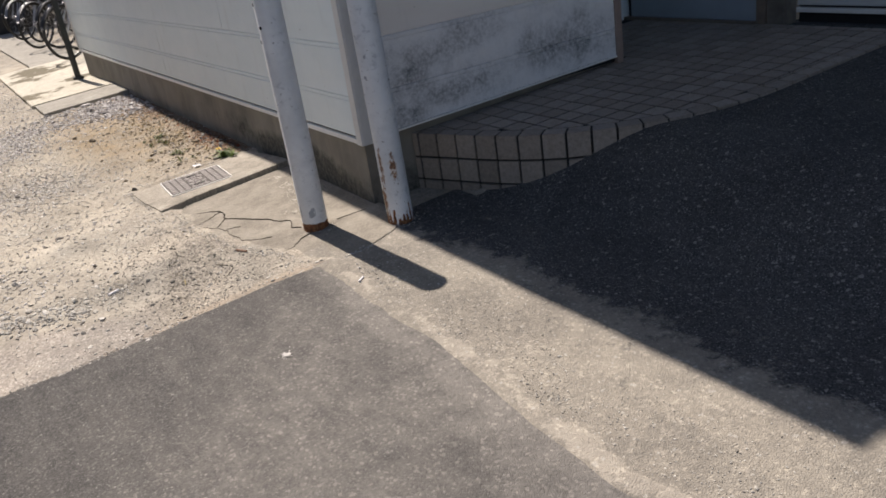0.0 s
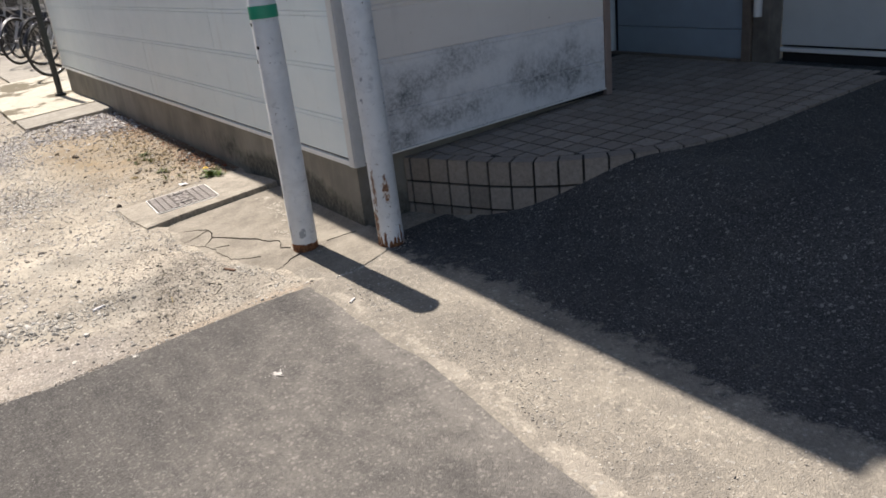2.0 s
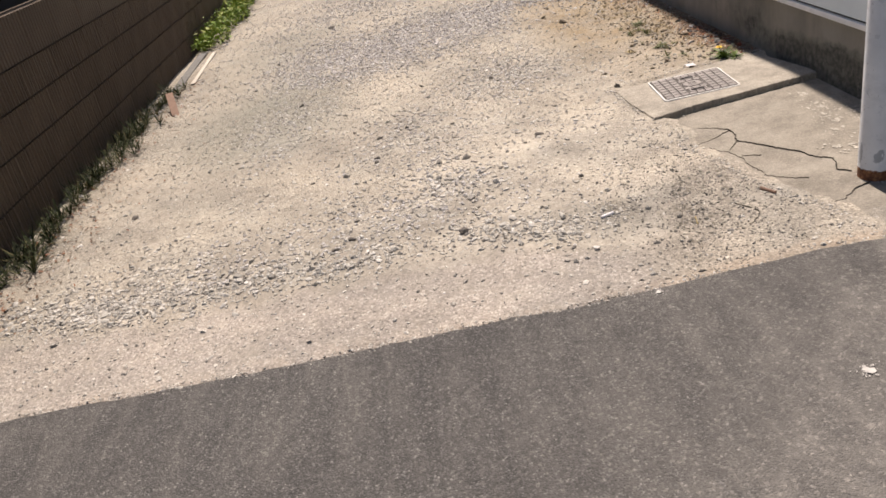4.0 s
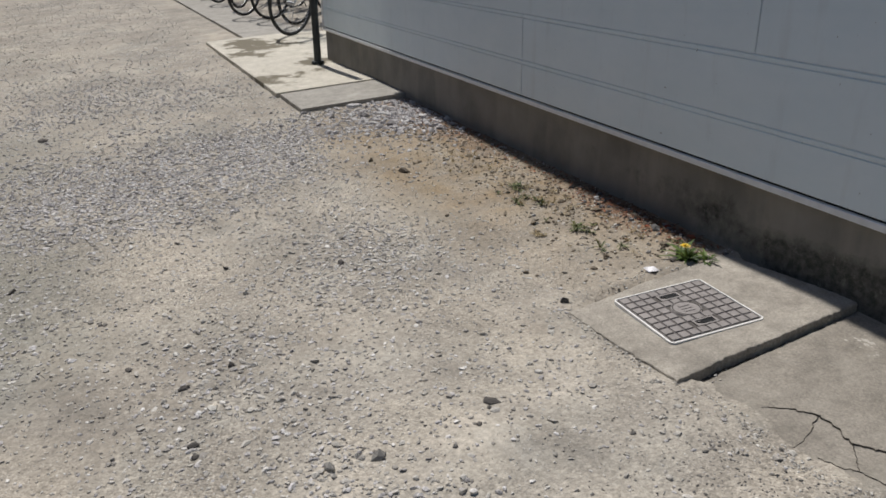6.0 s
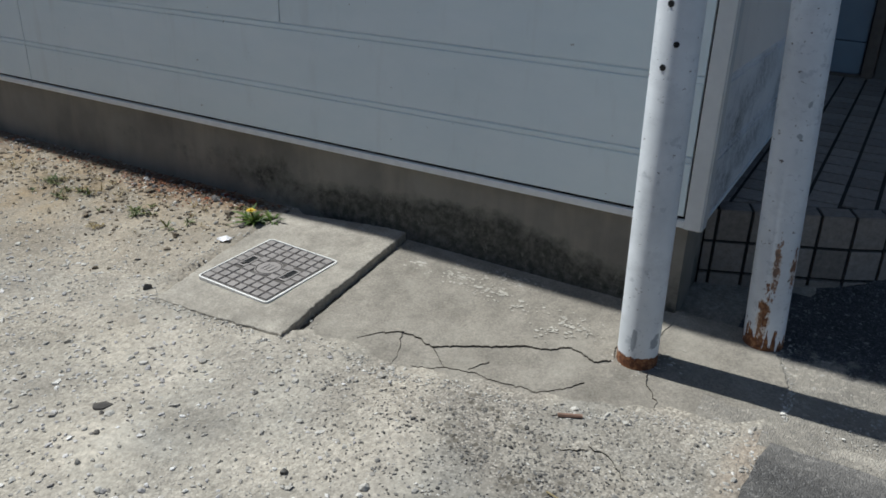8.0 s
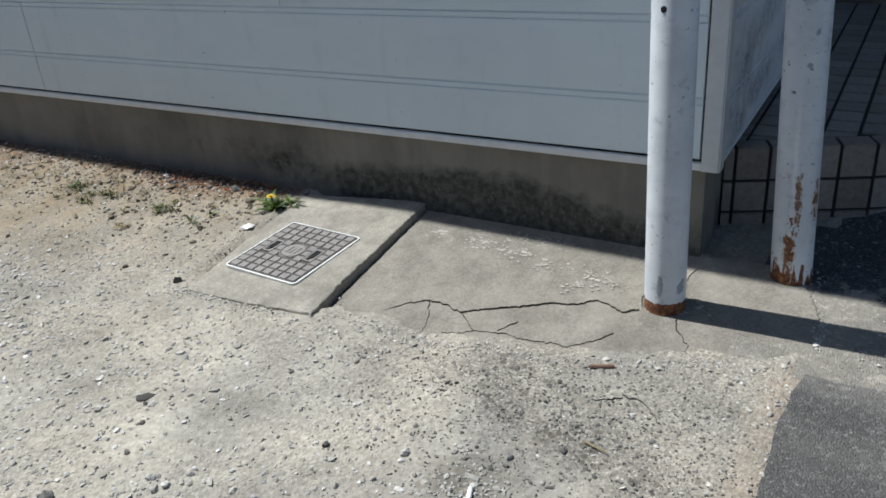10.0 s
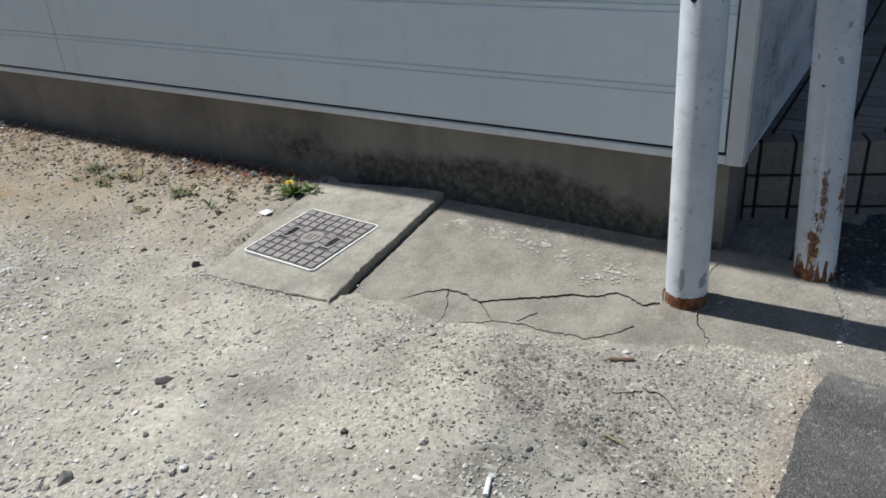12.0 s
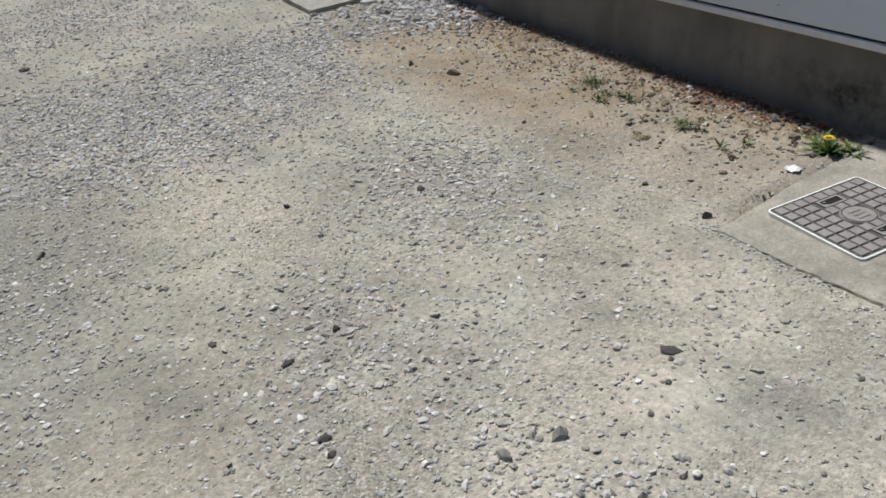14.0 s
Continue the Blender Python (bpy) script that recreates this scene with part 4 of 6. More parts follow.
def plinth_mesh(name, axis, a0, a1, face, z0, z1, flip=1):
    """A plinth wall as a fine sheet with depth, along x or y, with a field for moss."""
    us, vs = np.arange(a0, a1 + 1e-6, (a1 - a0) / round((a1 - a0) / 0.05)), np.linspace(z0, z1, 10)
    verts = [((u, face, z) if axis == "x" else (face, u, z)) for z in vs for u in us]
    w = len(us)
    faces = [(j * w + i, j * w + i + 1, (j + 1) * w + i + 1, (j + 1) * w + i) for j in range(len(vs) - 1) for i in range(w - 1)]
    n = len(verts)
    verts += [((u, face + flip * 0.15, z) if axis == "x" else (face + flip * 0.15, u, z)) for z in (z0, z1) for u in (us[0], us[-1])]
    top = len(vs) * w - w
    faces += [tuple(range(top, top + w)) + (n + 3, n + 2), (0, n, n + 2) + tuple(top - w * k for k in range(0, len(vs) - 1)), (n + 1, w - 1) + tuple(w - 1 + w * k for k in range(1, len(vs))) + (n + 3,), (n, n + 1, n + 3, n + 2)]
    me = mesh_of(name, [tuple(map(float, v)) for v in verts], faces, M_PLINTH)
    at = me.attributes.new("moss", "FLOAT", "POINT")
    field = []
    for x, y, z in (tuple(map(float, v)) for v in verts):
        k = 1.25 * near(x, z, -0.75, 0.0, 0.75, 0.24) + 0.5 * near(x, z, -1.6, 0.1, 0.7, 0.25) + 0.5 * near(x, z, 0.0, 0.0, 0.3, 0.3) + 0.35 * near(x, z, -2.4, 0.15, 0.6, 0.2)
        field.append(min(1.3, k + 0.15))
    at.data.foreach_set("value", field)
    return me


wall_front = new("wall_front", plinth_mesh("wall_front", "x", HOUSE_W, -0.036, 0.006, -0.25, 0.276))
tagged(wall_front, "grey concrete plinth with moss stains under white siding", "wall", kind="structure")


def board(length, height, mat, n=24):
    """A siding board: flat face, rebated lower lip and a narrow bead under its top. Local x along, y out (to -), z up."""
    prof = [(0.0, 0.0), (-0.0095, 0.0), (-0.0105, 0.0015), (-0.0135, 0.0035), (-0.0135, height * 0.25), (-0.0135, height * 0.45), (-0.0135, height * 0.65), (-0.0135, height - 0.022), (-0.0120, height - 0.0215), (-0.0090, height - 0.0195), (-0.0090, height - 0.0165), (-0.0135, height - 0.0145), (-0.0140, height - 0.004), (-0.0105, height - 0.002), (-0.0095, height - 0.0005), (0.0, height - 0.0005)]
    verts = [(length * i / n, y, z) for i in range(n + 1) for y, z in prof]
    k = len(prof)
    faces = [(i * k + j, i * k + (j + 1) % k, (i + 1) * k + (j + 1) % k, (i + 1) * k + j) for i in range(n) for j in range(k)]
    faces += [tuple(range(k)), tuple(range(n * k, n * k + k))]
    return mesh_of("siding_board", verts, faces, mat)


part("sheathing", done("sheathing", box((HOUSE_W, FACE + 0.0125, 0.284), (-0.02, FACE + 0.13, EAVE)), M_GAP), wall_front)
for k, z in enumerate(COURSE):
    h = (COURSE[k + 1] if k + 1 < len(COURSE) else EAVE) - z
    if h <= 0.05:
        continue
    cut = [-2.957] if k < 2 else ([-4.5, -1.48] if k % 4 in (2, 3) else [-2.957])
    ends = [HOUSE_W + 0.03] + sorted(cut) + [-0.046]
    for a, b in zip(ends, ends[1:]):
        me = board(b - a - 0.005, h, M_SIDING)
        part("siding_board", me, wall_front, at=Matrix.Translation((a, FACE + 0.0135, z)))


def flashing(length):
    prof = [(0.0, 0.0), (-0.016, -0.004), (-0.018, -0.002), (-0.018, 0.016), (-0.016, 0.018), (0.0, 0.019)]
    k = len(prof)
    verts = [(x, y, z) for x in (0, length) for y, z in prof]
    return mesh_of("flashing", verts, [(j, (j + 1) % k, k + (j + 1) % k, k + j) for j in range(k)] + [tuple(range(k)), tuple(range(k, 2 * k))], M_FLASH)


for a, b in ((HOUSE_W, -2.958), (-2.954, -0.045)):
    part("flashing", flashing(b - a), wall_front, "white drip flashing", Matrix.Translation((a, 0.0015, 0.266)))
part("corner_trim", done("corner_trim", join(box((-0.044, FACE - 0.008, 0.262), (0.003, FACE + 0.045, EAVE), 0.003), box((-0.002, FACE + 0.0, 0.2625), (0.006, FACE + 0.045, EAVE), 0.001)), M_TRIM), wall_front, "white corner trim")
part("end_trim", done("end_trim", box((HOUSE_W - 0.012, FACE - 0.006, 0.265), (HOUSE_W + 0.028, FACE + 0.12, EAVE), 0.003), M_TRIM), wall_front, "white end trim")

# Side wall along the porch.
SIDE_END = 1.475
wall_side = new("wall_side", plinth_mesh("wall_side", "y", 0.012, SIDE_END, -0.042, -0.25, 0.3, -1))
tagged(wall_side, "white siding wall with black mould beside the porch", "wall", kind="structure")
part("sheathing", done("sheathing", box((-0.13, 0.05, 0.3), (-0.0155, SIDE_END - 0.03, EAVE)), M_GAP), wall_side)


def mould_field(me, m, low):
    a = me.attributes.new("mould", "FLOAT", "POINT")
    out = []
    for v in me.vertices:
        p = m @ v.co
        patchy = 0.5 + 0.5 * noise.noise((p.y * 5, p.z * 9, 2)) + 0.35 * noise.noise((p.y * 13, p.z * 21, 6))
        spots = 0.95 * near(p.y, p.z, 1.15, 0.47, 0.42, 0.16) + 0.7 * near(p.y, p.z, 0.2, 0.36, 0.32, 0.14) + 0.6 * near(p.y, p.z, 0.3, 0.53, 0.35, 0.12) + 0.5 * near(p.y, p.z, 0.62, 0.62, 0.25, 0.10) + 0.45 * near(p.y, p.z, 0.6, 0.40, 0.3, 0.12)
        out.append(min(1.5, low * (0.56 + 0.26 * patchy + 0.8 * spots * (0.45 + 0.7 * patchy))))
    a.data.foreach_set("value", out)


for k, z in enumerate(COURSE):
    h = (COURSE[k + 1] if k + 1 < len(COURSE) else EAVE) - z
    if h <= 0.05:
        continue
    me = board(SIDE_END - 0.03 - 0.036, h, M_MOULD, 72)
    m = Matrix.Translation((-0.0145, 0.034, z)) @ pose(0, 0, 0, 0, 0, 90)
    if k == 0:
        for v in me.vertices:
            if v.co.z < 0.05:
                v.co.z += -0.009 + 0.033 * v.co.x
    mould_field(me, m, 1.0 if k < 2 else 0.0)
    part("siding_board", me, wall_side, at=m)
foot_trim = flashing(SIDE_END - 0.04)
for v in foot_trim.vertices:
    v.co.y *= 0.4
    v.co.z = v.co.z * 0.4 + 0.277 + 0.033 * v.co.x
part("flashing", foot_trim, wall_side, "white drip flashing", Matrix.Translation((-0.004, 0.03, 0.0)) @ pose(0, 0, 0, 0, 0, 90))
part("end_trim", done("end_trim", box((-0.12, SIDE_END - 0.028, 0.29), (0.006, SIDE_END + 0.012, EAVE), 0.003), M_BROWNTRIM), wall_side, "brown end trim")

# Recess with the door, and the shutter wall beyond.
BACK = 2.31
tagged(new("wall_recess", done("wall_recess", box((-1.2, SIDE_END + 0.014, 0.2), (-0.78, BACK + 0.2, EAVE)), M_SIDING)), "plain white wall closing the porch recess", "wall", kind="structure")
tagged(new("wall_inner", done("wall_inner", box((-0.778, SIDE_END - 0.14, 0.2), (-0.135, SIDE_END + 0.010, EAVE)), M_SIDING)), "white wall returning into the porch recess", "wall", kind="structure")
door = thing("door_panel", (-0.3, BACK, porch_z(BACK)), "blue-grey panelled door at the back of the porch", "door", kind="structure")
zf = porch_z(BACK)
for z0, z1 in ((zf + 0.012, zf + 0.165), (zf + 0.168, zf + 0.62), (zf + 0.624, zf + 2.05)):
    part("panel", done("panel", box((-0.74, BACK, z0), (0.165, BACK + 0.05, z1), 0.004), M_BLUE), door)
part("backing", done("backing", box((-0.776, BACK + 0.02, zf), (0.17, BACK + 0.12, EAVE)), M_GAP), door)
part("threshold", done("threshold", box((-0.776, BACK - 0.03, zf - 0.02), (0.17, BACK + 0.02, zf + 0.012), 0.003), M_JAMB), door)
jamb = thing("door_jamb", (0.24, BACK, zf), "brown wooden door post with a pale pipe cover", "door post", kind="structure")
part("post", done("post", box((0.172, BACK - 0.02, zf - 0.05), (0.225, BACK + 0.1, EAVE), 0.004), M_JAMB), jamb)
part("post", done("post", box((0.228, BACK - 0.005, zf - 0.05), (0.33, BACK + 0.1, EAVE), 0.006), plain("post_tan", (0.155, 0.138, 0.12), 0.7, spread=0.5, scale=14)), jamb)
part("pipe_cover", done("pipe_cover", rod((0.275, BACK - 0.03, zf + 0.24), (0.275, BACK - 0.03, EAVE), 0.022, sides=14), M_TRIM, True), jamb, "pale pipe")
shutter = thing("wall_shutter", (2.0, BACK + 0.2, zf), "pale panel wall with a black base gap beside the porch", "wall", kind="structure")
part("base", done("base", box((0.332, BACK + 0.12, zf - 0.15), (9, BACK + 0.3, zf + 0.045)), M_GAP), shutter)
part("sill", done("sill", box((0.332, BACK + 0.09, zf + 0.0455), (9, BACK + 0.3, zf + 0.068), 0.003), M_TRIM), shutter)
part("gap", done("gap", box((0.332, BACK + 0.12, zf + 0.0685), (9, BACK + 0.3, zf + 0.0795)), M_GAP), shutter)
for k in range(9):
    part("panel", done("panel", box((0.332, BACK + 0.1, zf + 0.08 + 0.3 * k), (9, BACK + 0.3, zf + 0.377 + 0.3 * k), 0.004), M_PALEPANEL), shutter)
# Body, end wall, eaves and upper storey that shade the porch and the driveway.
tagged(new("wall_end", done("wall_end", box((HOUSE_W - 0.0, 0.16, -0.2), (HOUSE_W + 0.15, 8, EAVE)), M_SIDING)), "white end wall of the house", "wall", kind="structure")
tagged(new("ceiling", done("ceiling", box((HOUSE_W - 0.1, -0.150, EAVE), (0.205, 8, EAVE + 0.16)), M_TRIM)), "plain white eaves board over the wall and porch", "eaves", kind="structure")
tagged(new("wall_upper", done("wall_upper", box((HOUSE_W, 0.02, EAVE + 0.162), (0.25, 8, 5.44)), M_SIDING)), "plain white upper storey wall", "wall", kind="structure")
tagged(new("roof", done("roof", box((HOUSE_W - 0.2, -0.14, 5.445), (1.6, 8, 5.6)), M_ROOF)), "dark sheet roof over the upper storey", "roof", kind="structure")


# ---- porch with its tiles ----
def edge_curve(t):
    """The porch's front edge: straight, then bending round to run along y. t in metres along it."""
    c0, c1 = Vector((0.0, 0.259)), Vector((0.30, 0.378))
    straight = (c1 - c0).length
    d = (c1 - c0).normalized()
    if t <= straight:
        return c0 + d * t, d
    a0 = math.atan2(d.y, d.x)
    r, turn = 1.074, radians(89) - math.atan2(d.y, d.x)
    s = t - straight
    if s < r * turn:
        a = a0 + s / r
        return c1 + Vector((r * (math.sin(a) - math.sin(a0)), r * (math.cos(a0) - math.cos(a)))), Vector((math.cos(a), math.sin(a)))
    p, q = edge_curve(straight + r * turn - 1e-6)
    return p + q * (s - r * turn), q


EDGE_LEN = 0.0
while edge_curve(EDGE_LEN)[0].y < BACK - 0.02:
    EDGE_LEN += 0.02
PITCH = 0.0985
porch_line = [edge_curve(EDGE_LEN * k / 60)[0] for k in range(61)]
inner = [(p.x + 0.004 * edge_curve(EDGE_LEN * k / 60)[1].y * -1, p.y + 0.004 * edge_curve(EDGE_LEN * k / 60)[1].x) for k, p in enumerate(porch_line)]
porch = new("floor_porch", outline_slab("floor_porch", inner + [(inner[-1][0], BACK - 0.002), (-0.775, BACK - 0.002), (-0.775, SIDE_END + 0.012), (-0.040, SIDE_END + 0.012), (-0.040, 0.247)], 0.34, lambda x, y: porch_z(y) - 0.004, M_GROUT, 0, 0.2, 0))
tagged(porch, "raised porch of beige square tiles with dark joints", "porch", kind="structure")


def tile_prism(corners_top, corners_low):
    n = len(corners_top)
    return mesh_of("tile", [tuple(v) for v in corners_top] + [tuple(v) for v in corners_low], [tuple(range(n))] + [(i, n + i, n + (i + 1) % n, (i + 1) % n) for i in range(n)], M_TILE)


def nosing_tiles():
    n = int(EDGE_LEN / PITCH)
    gap = 0.005
    for k in range(-1, n):
        (p0, d0), (p1, d1) = edge_curve(max(k * PITCH - 0.008 + gap, -0.038)), edge_curve((k + 1) * PITCH - 0.008 - gap)
        n0, n1 = Vector((-d0.y, d0.x)), Vector((-d1.y, d1.x))
        deep = 0.062
        quad = [p0 - n0 * 0.004, p1 - n1 * 0.004, p1 + n1 * deep, p0 + n0 * deep]
        part("tile", tile_prism([(q.x, q.y, porch_z(q.y) + 0.001) for q in quad], [(q.x, q.y, porch_z(q.y) - 0.012) for q in quad]), porch)
        for row, (top, low) in enumerate(((-0.004, -0.098), (-0.108, -0.200), (-0.210, -0.30))):
            q0, q1 = p0 - n0 * 0.006, p1 - n1 * 0.006
            w0, w1 = p0 + n0 * 0.004, p1 + n1 * 0.004
            za, zb = porch_z(p0.y), porch_z(p1.y)
            if lie(q0.x, q0.y) > za + top and lie(q1.x, q1.y) > zb + top:
                continue
            part("tile", tile_prism([(q0.x, q0.y, za + low), (q1.x, q1.y, zb + low), (q1.x, q1.y, zb + top), (q0.x, q0.y, za + top)], [(w0.x, w0.y, za + low), (w1.x, w1.y, zb + low), (w1.x, w1.y, zb + top), (w0.x, w0.y, za + top)]), porch)


def clip(poly, p, n):
    """The part of a polygon on the side of p to which n points."""
    out = []
    for a, b in zip(poly, poly[1:] + poly[:1]):
        da, db = (a - p).dot(n), (b - p).dot(n)
        if da >= 0:
            out.append(a)
        if da * db < 0:
            out.append(a + (b - a) * (da / (da - db)))
    return out


def top_tiles():
    gap = 0.0058
    steps = [edge_curve(EDGE_LEN * k / 40) for k in range(41)]
    for i in range(-8, 11):
        for j in range(0, 24):
            x0, y0 = 0.012 + i * PITCH, 0.285 + j * PITCH
            x1, y1 = x0 + PITCH - 2 * gap, min(y0 + PITCH - 2 * gap, BACK - 0.005)
            if y0 < SIDE_END + 0.015:
                x0 = max(x0, -0.038)
            if y1 - y0 < 0.02 or x1 - x0 < 0.008 or x0 < -0.775:
                continue
            poly = [Vector(v) for v in ((x0, y0), (x1, y0), (x1, y1), (x0, y1))]
            for p, d in steps:
                nrm = Vector((-d.y, d.x))
                if poly and min((v - p).length for v in poly) < 0.3:
                    poly = clip(poly, p + nrm * 0.070, nrm)
            if len(poly) < 3 or abs(sum(a.x * b.y - b.x * a.y for a, b in zip(poly, poly[1:] + poly[:1]))) < 0.0006:
                continue
            mid_ = sum(poly, Vector((0, 0))) / len(poly)
            if mid_.x > 0.2 and not any((mid_ - p).dot(d) * (mid_ - q).dot(d) <= 0 and (mid_ - p).dot(Vector((-d.y, d.x))) > 0 for (p, d), (q, _) in zip(steps, steps[1:])):
                continue
            if x0 > 0.99:
                continue
            z = [porch_z(v.y) for v in poly]
            part("tile", tile_prism([(v.x, v.y, q + 0.001) for v, q in zip(poly, z)], [(v.x, v.y, q - 0.006) for v, q in zip(poly, z)]), porch)


nosing_tiles()
top_tiles()


# ---- the two white poles ----
def pole(name_label, foot, top, radius, mat, tape=None, holes=()):
    foot, top = Vector(foot), Vector(top)
    ob = thing("steel_pole", foot, name_label, "pole", "poles at the house corner")
    tube = rod(foot - Vector((0, 0, 0.06)), top, radius, sides=40)
    rim = [e for e in tube.edges if all(v.co.z > top.z - 0.03 for v in e.verts)]
    bmesh.ops.bevel(tube, geom=rim, offset=0.012, segments=3, affect="EDGES", profile=0.5)
    shaft = part("shaft", done("shaft", tube, mat, True), ob)
    axis = (top - foot).normalized()
    if tape:
        a, b = (foot + axis * ((z - foot.z) / axis.z) for z in tape)
        part("tape", done("tape", rod(a, b, radius + 0.0016, sides=40), M_GREEN, True), ob, "band of green tape")
    for z, ang, size in holes:
        c = foot + axis * ((z - foot.z) / axis.z)
        out = Vector((math.sin(radians(ang)), -math.cos(radians(ang)), 0))
        part("hole", done("hole", rod(c + out * (radius - 0.004), c + out * (radius + 0.0012), size, sides=14), M_HOLE), ob, "round black bolt hole")
    return ob


POLE_R = 0.0532
P1, P2 = (-0.054, -0.273, -0.034), (0.2185, -0.012, -0.018)
pole("white steel pole with green tape and a rusty foot", P1, (-0.0755, -0.271, 1.32), POLE_R, pole_material("pole_paint_a", P1[2], 0.036, 0.022, 0.055, bare=((64, 0.062, 0.105, 17), (0, 0.06, 0.125, 9))), (0.905, 0.952), ((0.886, -10, 0.0075), (0.748, -12, 0.0075), (0.801, 14, 0.007)))
pole("white steel pole streaked with rust above its foot", P2, (0.150, 0.004, 1.32), POLE_R, pole_material("pole_paint_b", P2[2], 0.034, 0.26, 0.075, bare=((35, 0.66, 0.685, 9), (20, 0.585, 0.60, 8)), streaks=((-3, 0.01, 0.17, 13, 1.0), (14, 0.17, 0.32, 8, 0.85), (70, 0.19, 0.29, 12, 0.95), (-12, 0.02, 0.13, 5, 0.9), (50, 0.22, 0.30, 3, 0.6))))


# ---- block wall and fence across the lane ----
BLOCK_Y, BLOCK_W, BLOCK_E = -3.56, -30.0, 1.2
COURSES = [-0.40, -0.205, -0.025, 0.155, 0.335, 0.505, 0.735]
wall_block = new("wall_block", done("wall_block", box((BLOCK_W, BLOCK_Y - 0.11, -0.5), (BLOCK_E, BLOCK_Y - 0.012, 0.725)), M_MORTAR))
tagged(wall_block, "ribbed brown concrete block wall along the lane", "wall", kind="structure")


def ribbed_block(height, deep):
    """A block with split vertical ribs on its face; the cap course is plain."""
    rib = random.Random(int(height * 1000))
    line = [(-0.394, -0.001)]
    x = -0.386
    while x < -0.03 and deep < 0.1:
        w = rib.uniform(0.019, 0.027)
        line += [(x, 0.0), (x + w * 0.62, rib.uniform(-0.002, 0.001)), (x + w * 0.72, -0.008), (x + w * 0.95, -0.008)]
        x += w
    line += [(x + 0.004, 0.0), (-0.005, 0.0), (-0.001, -0.001)]
    verts = [(px, py, z) for z in (0.0, height) for px, py in line] + [(px, -deep, z) for z in (0.0, height) for px in (-0.394, -0.001)]
    n = len(line)
    faces = [(k, k + 1, n + k + 1, n + k) for k in range(n - 1)]
    faces += [tuple(range(n)) + (2 * n + 1, 2 * n), tuple(range(n, 2 * n)) + (2 * n + 3, 2 * n + 2), (0, n, 2 * n + 2, 2 * n), (n - 1, 2 * n - 1, 2 * n + 3, 2 * n + 1)]
    return mesh_of("block", verts, faces, M_BLOCK)


block_meshes = {}
for k, (z0, z1) in enumerate(zip(COURSES, COURSES[1:])):
    x = BLOCK_E - (0.2 if k % 2 else 0.0)
    while x > -14.0:
        key = round(z1 - z0, 3)
        if key not in block_meshes:
            block_meshes[key] = ribbed_block(key - 0.009, 0.12 if z1 > 0.7 else 0.03)
        part("block", block_meshes[key], wall_block, at=Matrix.Translation((x, BLOCK_Y + 0.001 * noise.noise((x * 9, k, 0)), z0)))
        x -= 0.395
fence = thing("fence", (-4, BLOCK_Y - 0.07, 0.74), "black metal bar fence on the block wall", "fence")
for z in (0.80, 1.42):
    part("rail", done("rail", box((BLOCK_W, BLOCK_Y - 0.095, z), (BLOCK_E, BLOCK_Y - 0.055, z + 0.05), 0.004), M_FENCE), fence)
bar = done("bar", box((-0.011, -0.011, 0.85), (0.011, 0.011, 1.42)), M_FENCE)
for k in range(110):
    part("bar", bar, fence, at=Matrix.Translation((BLOCK_E - 0.1 - 0.11 * k + 4, -0.005, -0.74)))
fpost = done("fence_post", box((-0.025, -0.025, 0.73), (0.025, 0.025, 1.5), 0.003), M_FENCE)
for k in range(9):
    part("fence_post", fpost, fence, at=Matrix.Translation((BLOCK_E - 0.05 - 2.0 * k + 4, -0.005, -0.74)))


# Added strip and wall whose near-black colour replaces the shade beyond the fence.
tagged(new("ground_backdrop", done("ground_backdrop", box((BLOCK_W, -4.3, 0.3), (BLOCK_E, BLOCK_Y - 0.122, 0.60)), plain("backdrop_ground_dark", (0.022, 0.019, 0.016), 1.0, spread=0.4))), "dark added strip standing in for shaded ground behind the block wall", "ground", kind="structure")
tagged(new("wall_backdrop_lane", done("wall_backdrop_lane", box((BLOCK_W, -4.45, -0.3), (BLOCK_E, -4.301, 2.4)), plain("backdrop_lane_dark", (0.035, 0.033, 0.03), 0.8, spread=0.3, scale=6))), "dark added backdrop standing in for the shade behind the fence", "wall", kind="structure")


# ---- plants ----
def blade_leaf(bm, base, direction, length, width, droop, lobes=0):
    """One leaf: a folded strip along a bent midrib, toothed if lobes is set."""
    side = direction.cross(Vector((0, 0, 1))).normalized()
    n = 7
    left, mid_, right = [], [], []
    for i in range(n + 1):
        t = i / n
        c = base + direction * (length * t) - Vector((0, 0, droop * t * t))
        w = width * math.sin(math.pi * min(1, 0.12 + 0.88 * t)) * (1 - 0.35 * t)
        if lobes and i % 2:
            w *= 0.45
        left.append(bm.verts.new(c + side * w + Vector((0, 0, w * 0.35))))
        mid_.append(bm.verts.new(c))
        right.append(bm.verts.new(c - side * w + Vector((0, 0, w * 0.35))))
    for i in range(n):
        bm.faces.new((left[i], left[i + 1], mid_[i + 1], mid_[i]))
        bm.faces.new((mid_[i], mid_[i + 1], right[i + 1], right[i]))


def rosette(x, y, count, length, width, rise, seed, lobes=0, bm=None, z=None):
    rnd = random.Random(seed)
    bm = bm or bmesh.new()
    base = Vector((x, y, (lie(x, y) if z is None else z) + 0.002))
    for k in range(count):
        a = 6.283 * k / count + rnd.uniform(-0.3, 0.3)
        d = Vector((math.cos(a), math.sin(a), rnd.uniform(0.1, 1.0) * rise)).normalized()
        blade_leaf(bm, base + Vector((math.cos(a), math.sin(a), 0)) * 0.003, d, length * rnd.uniform(0.55, 1.1), width * rnd.uniform(0.7, 1.2), length * rnd.uniform(0.1, 0.5), lobes)
    return bm


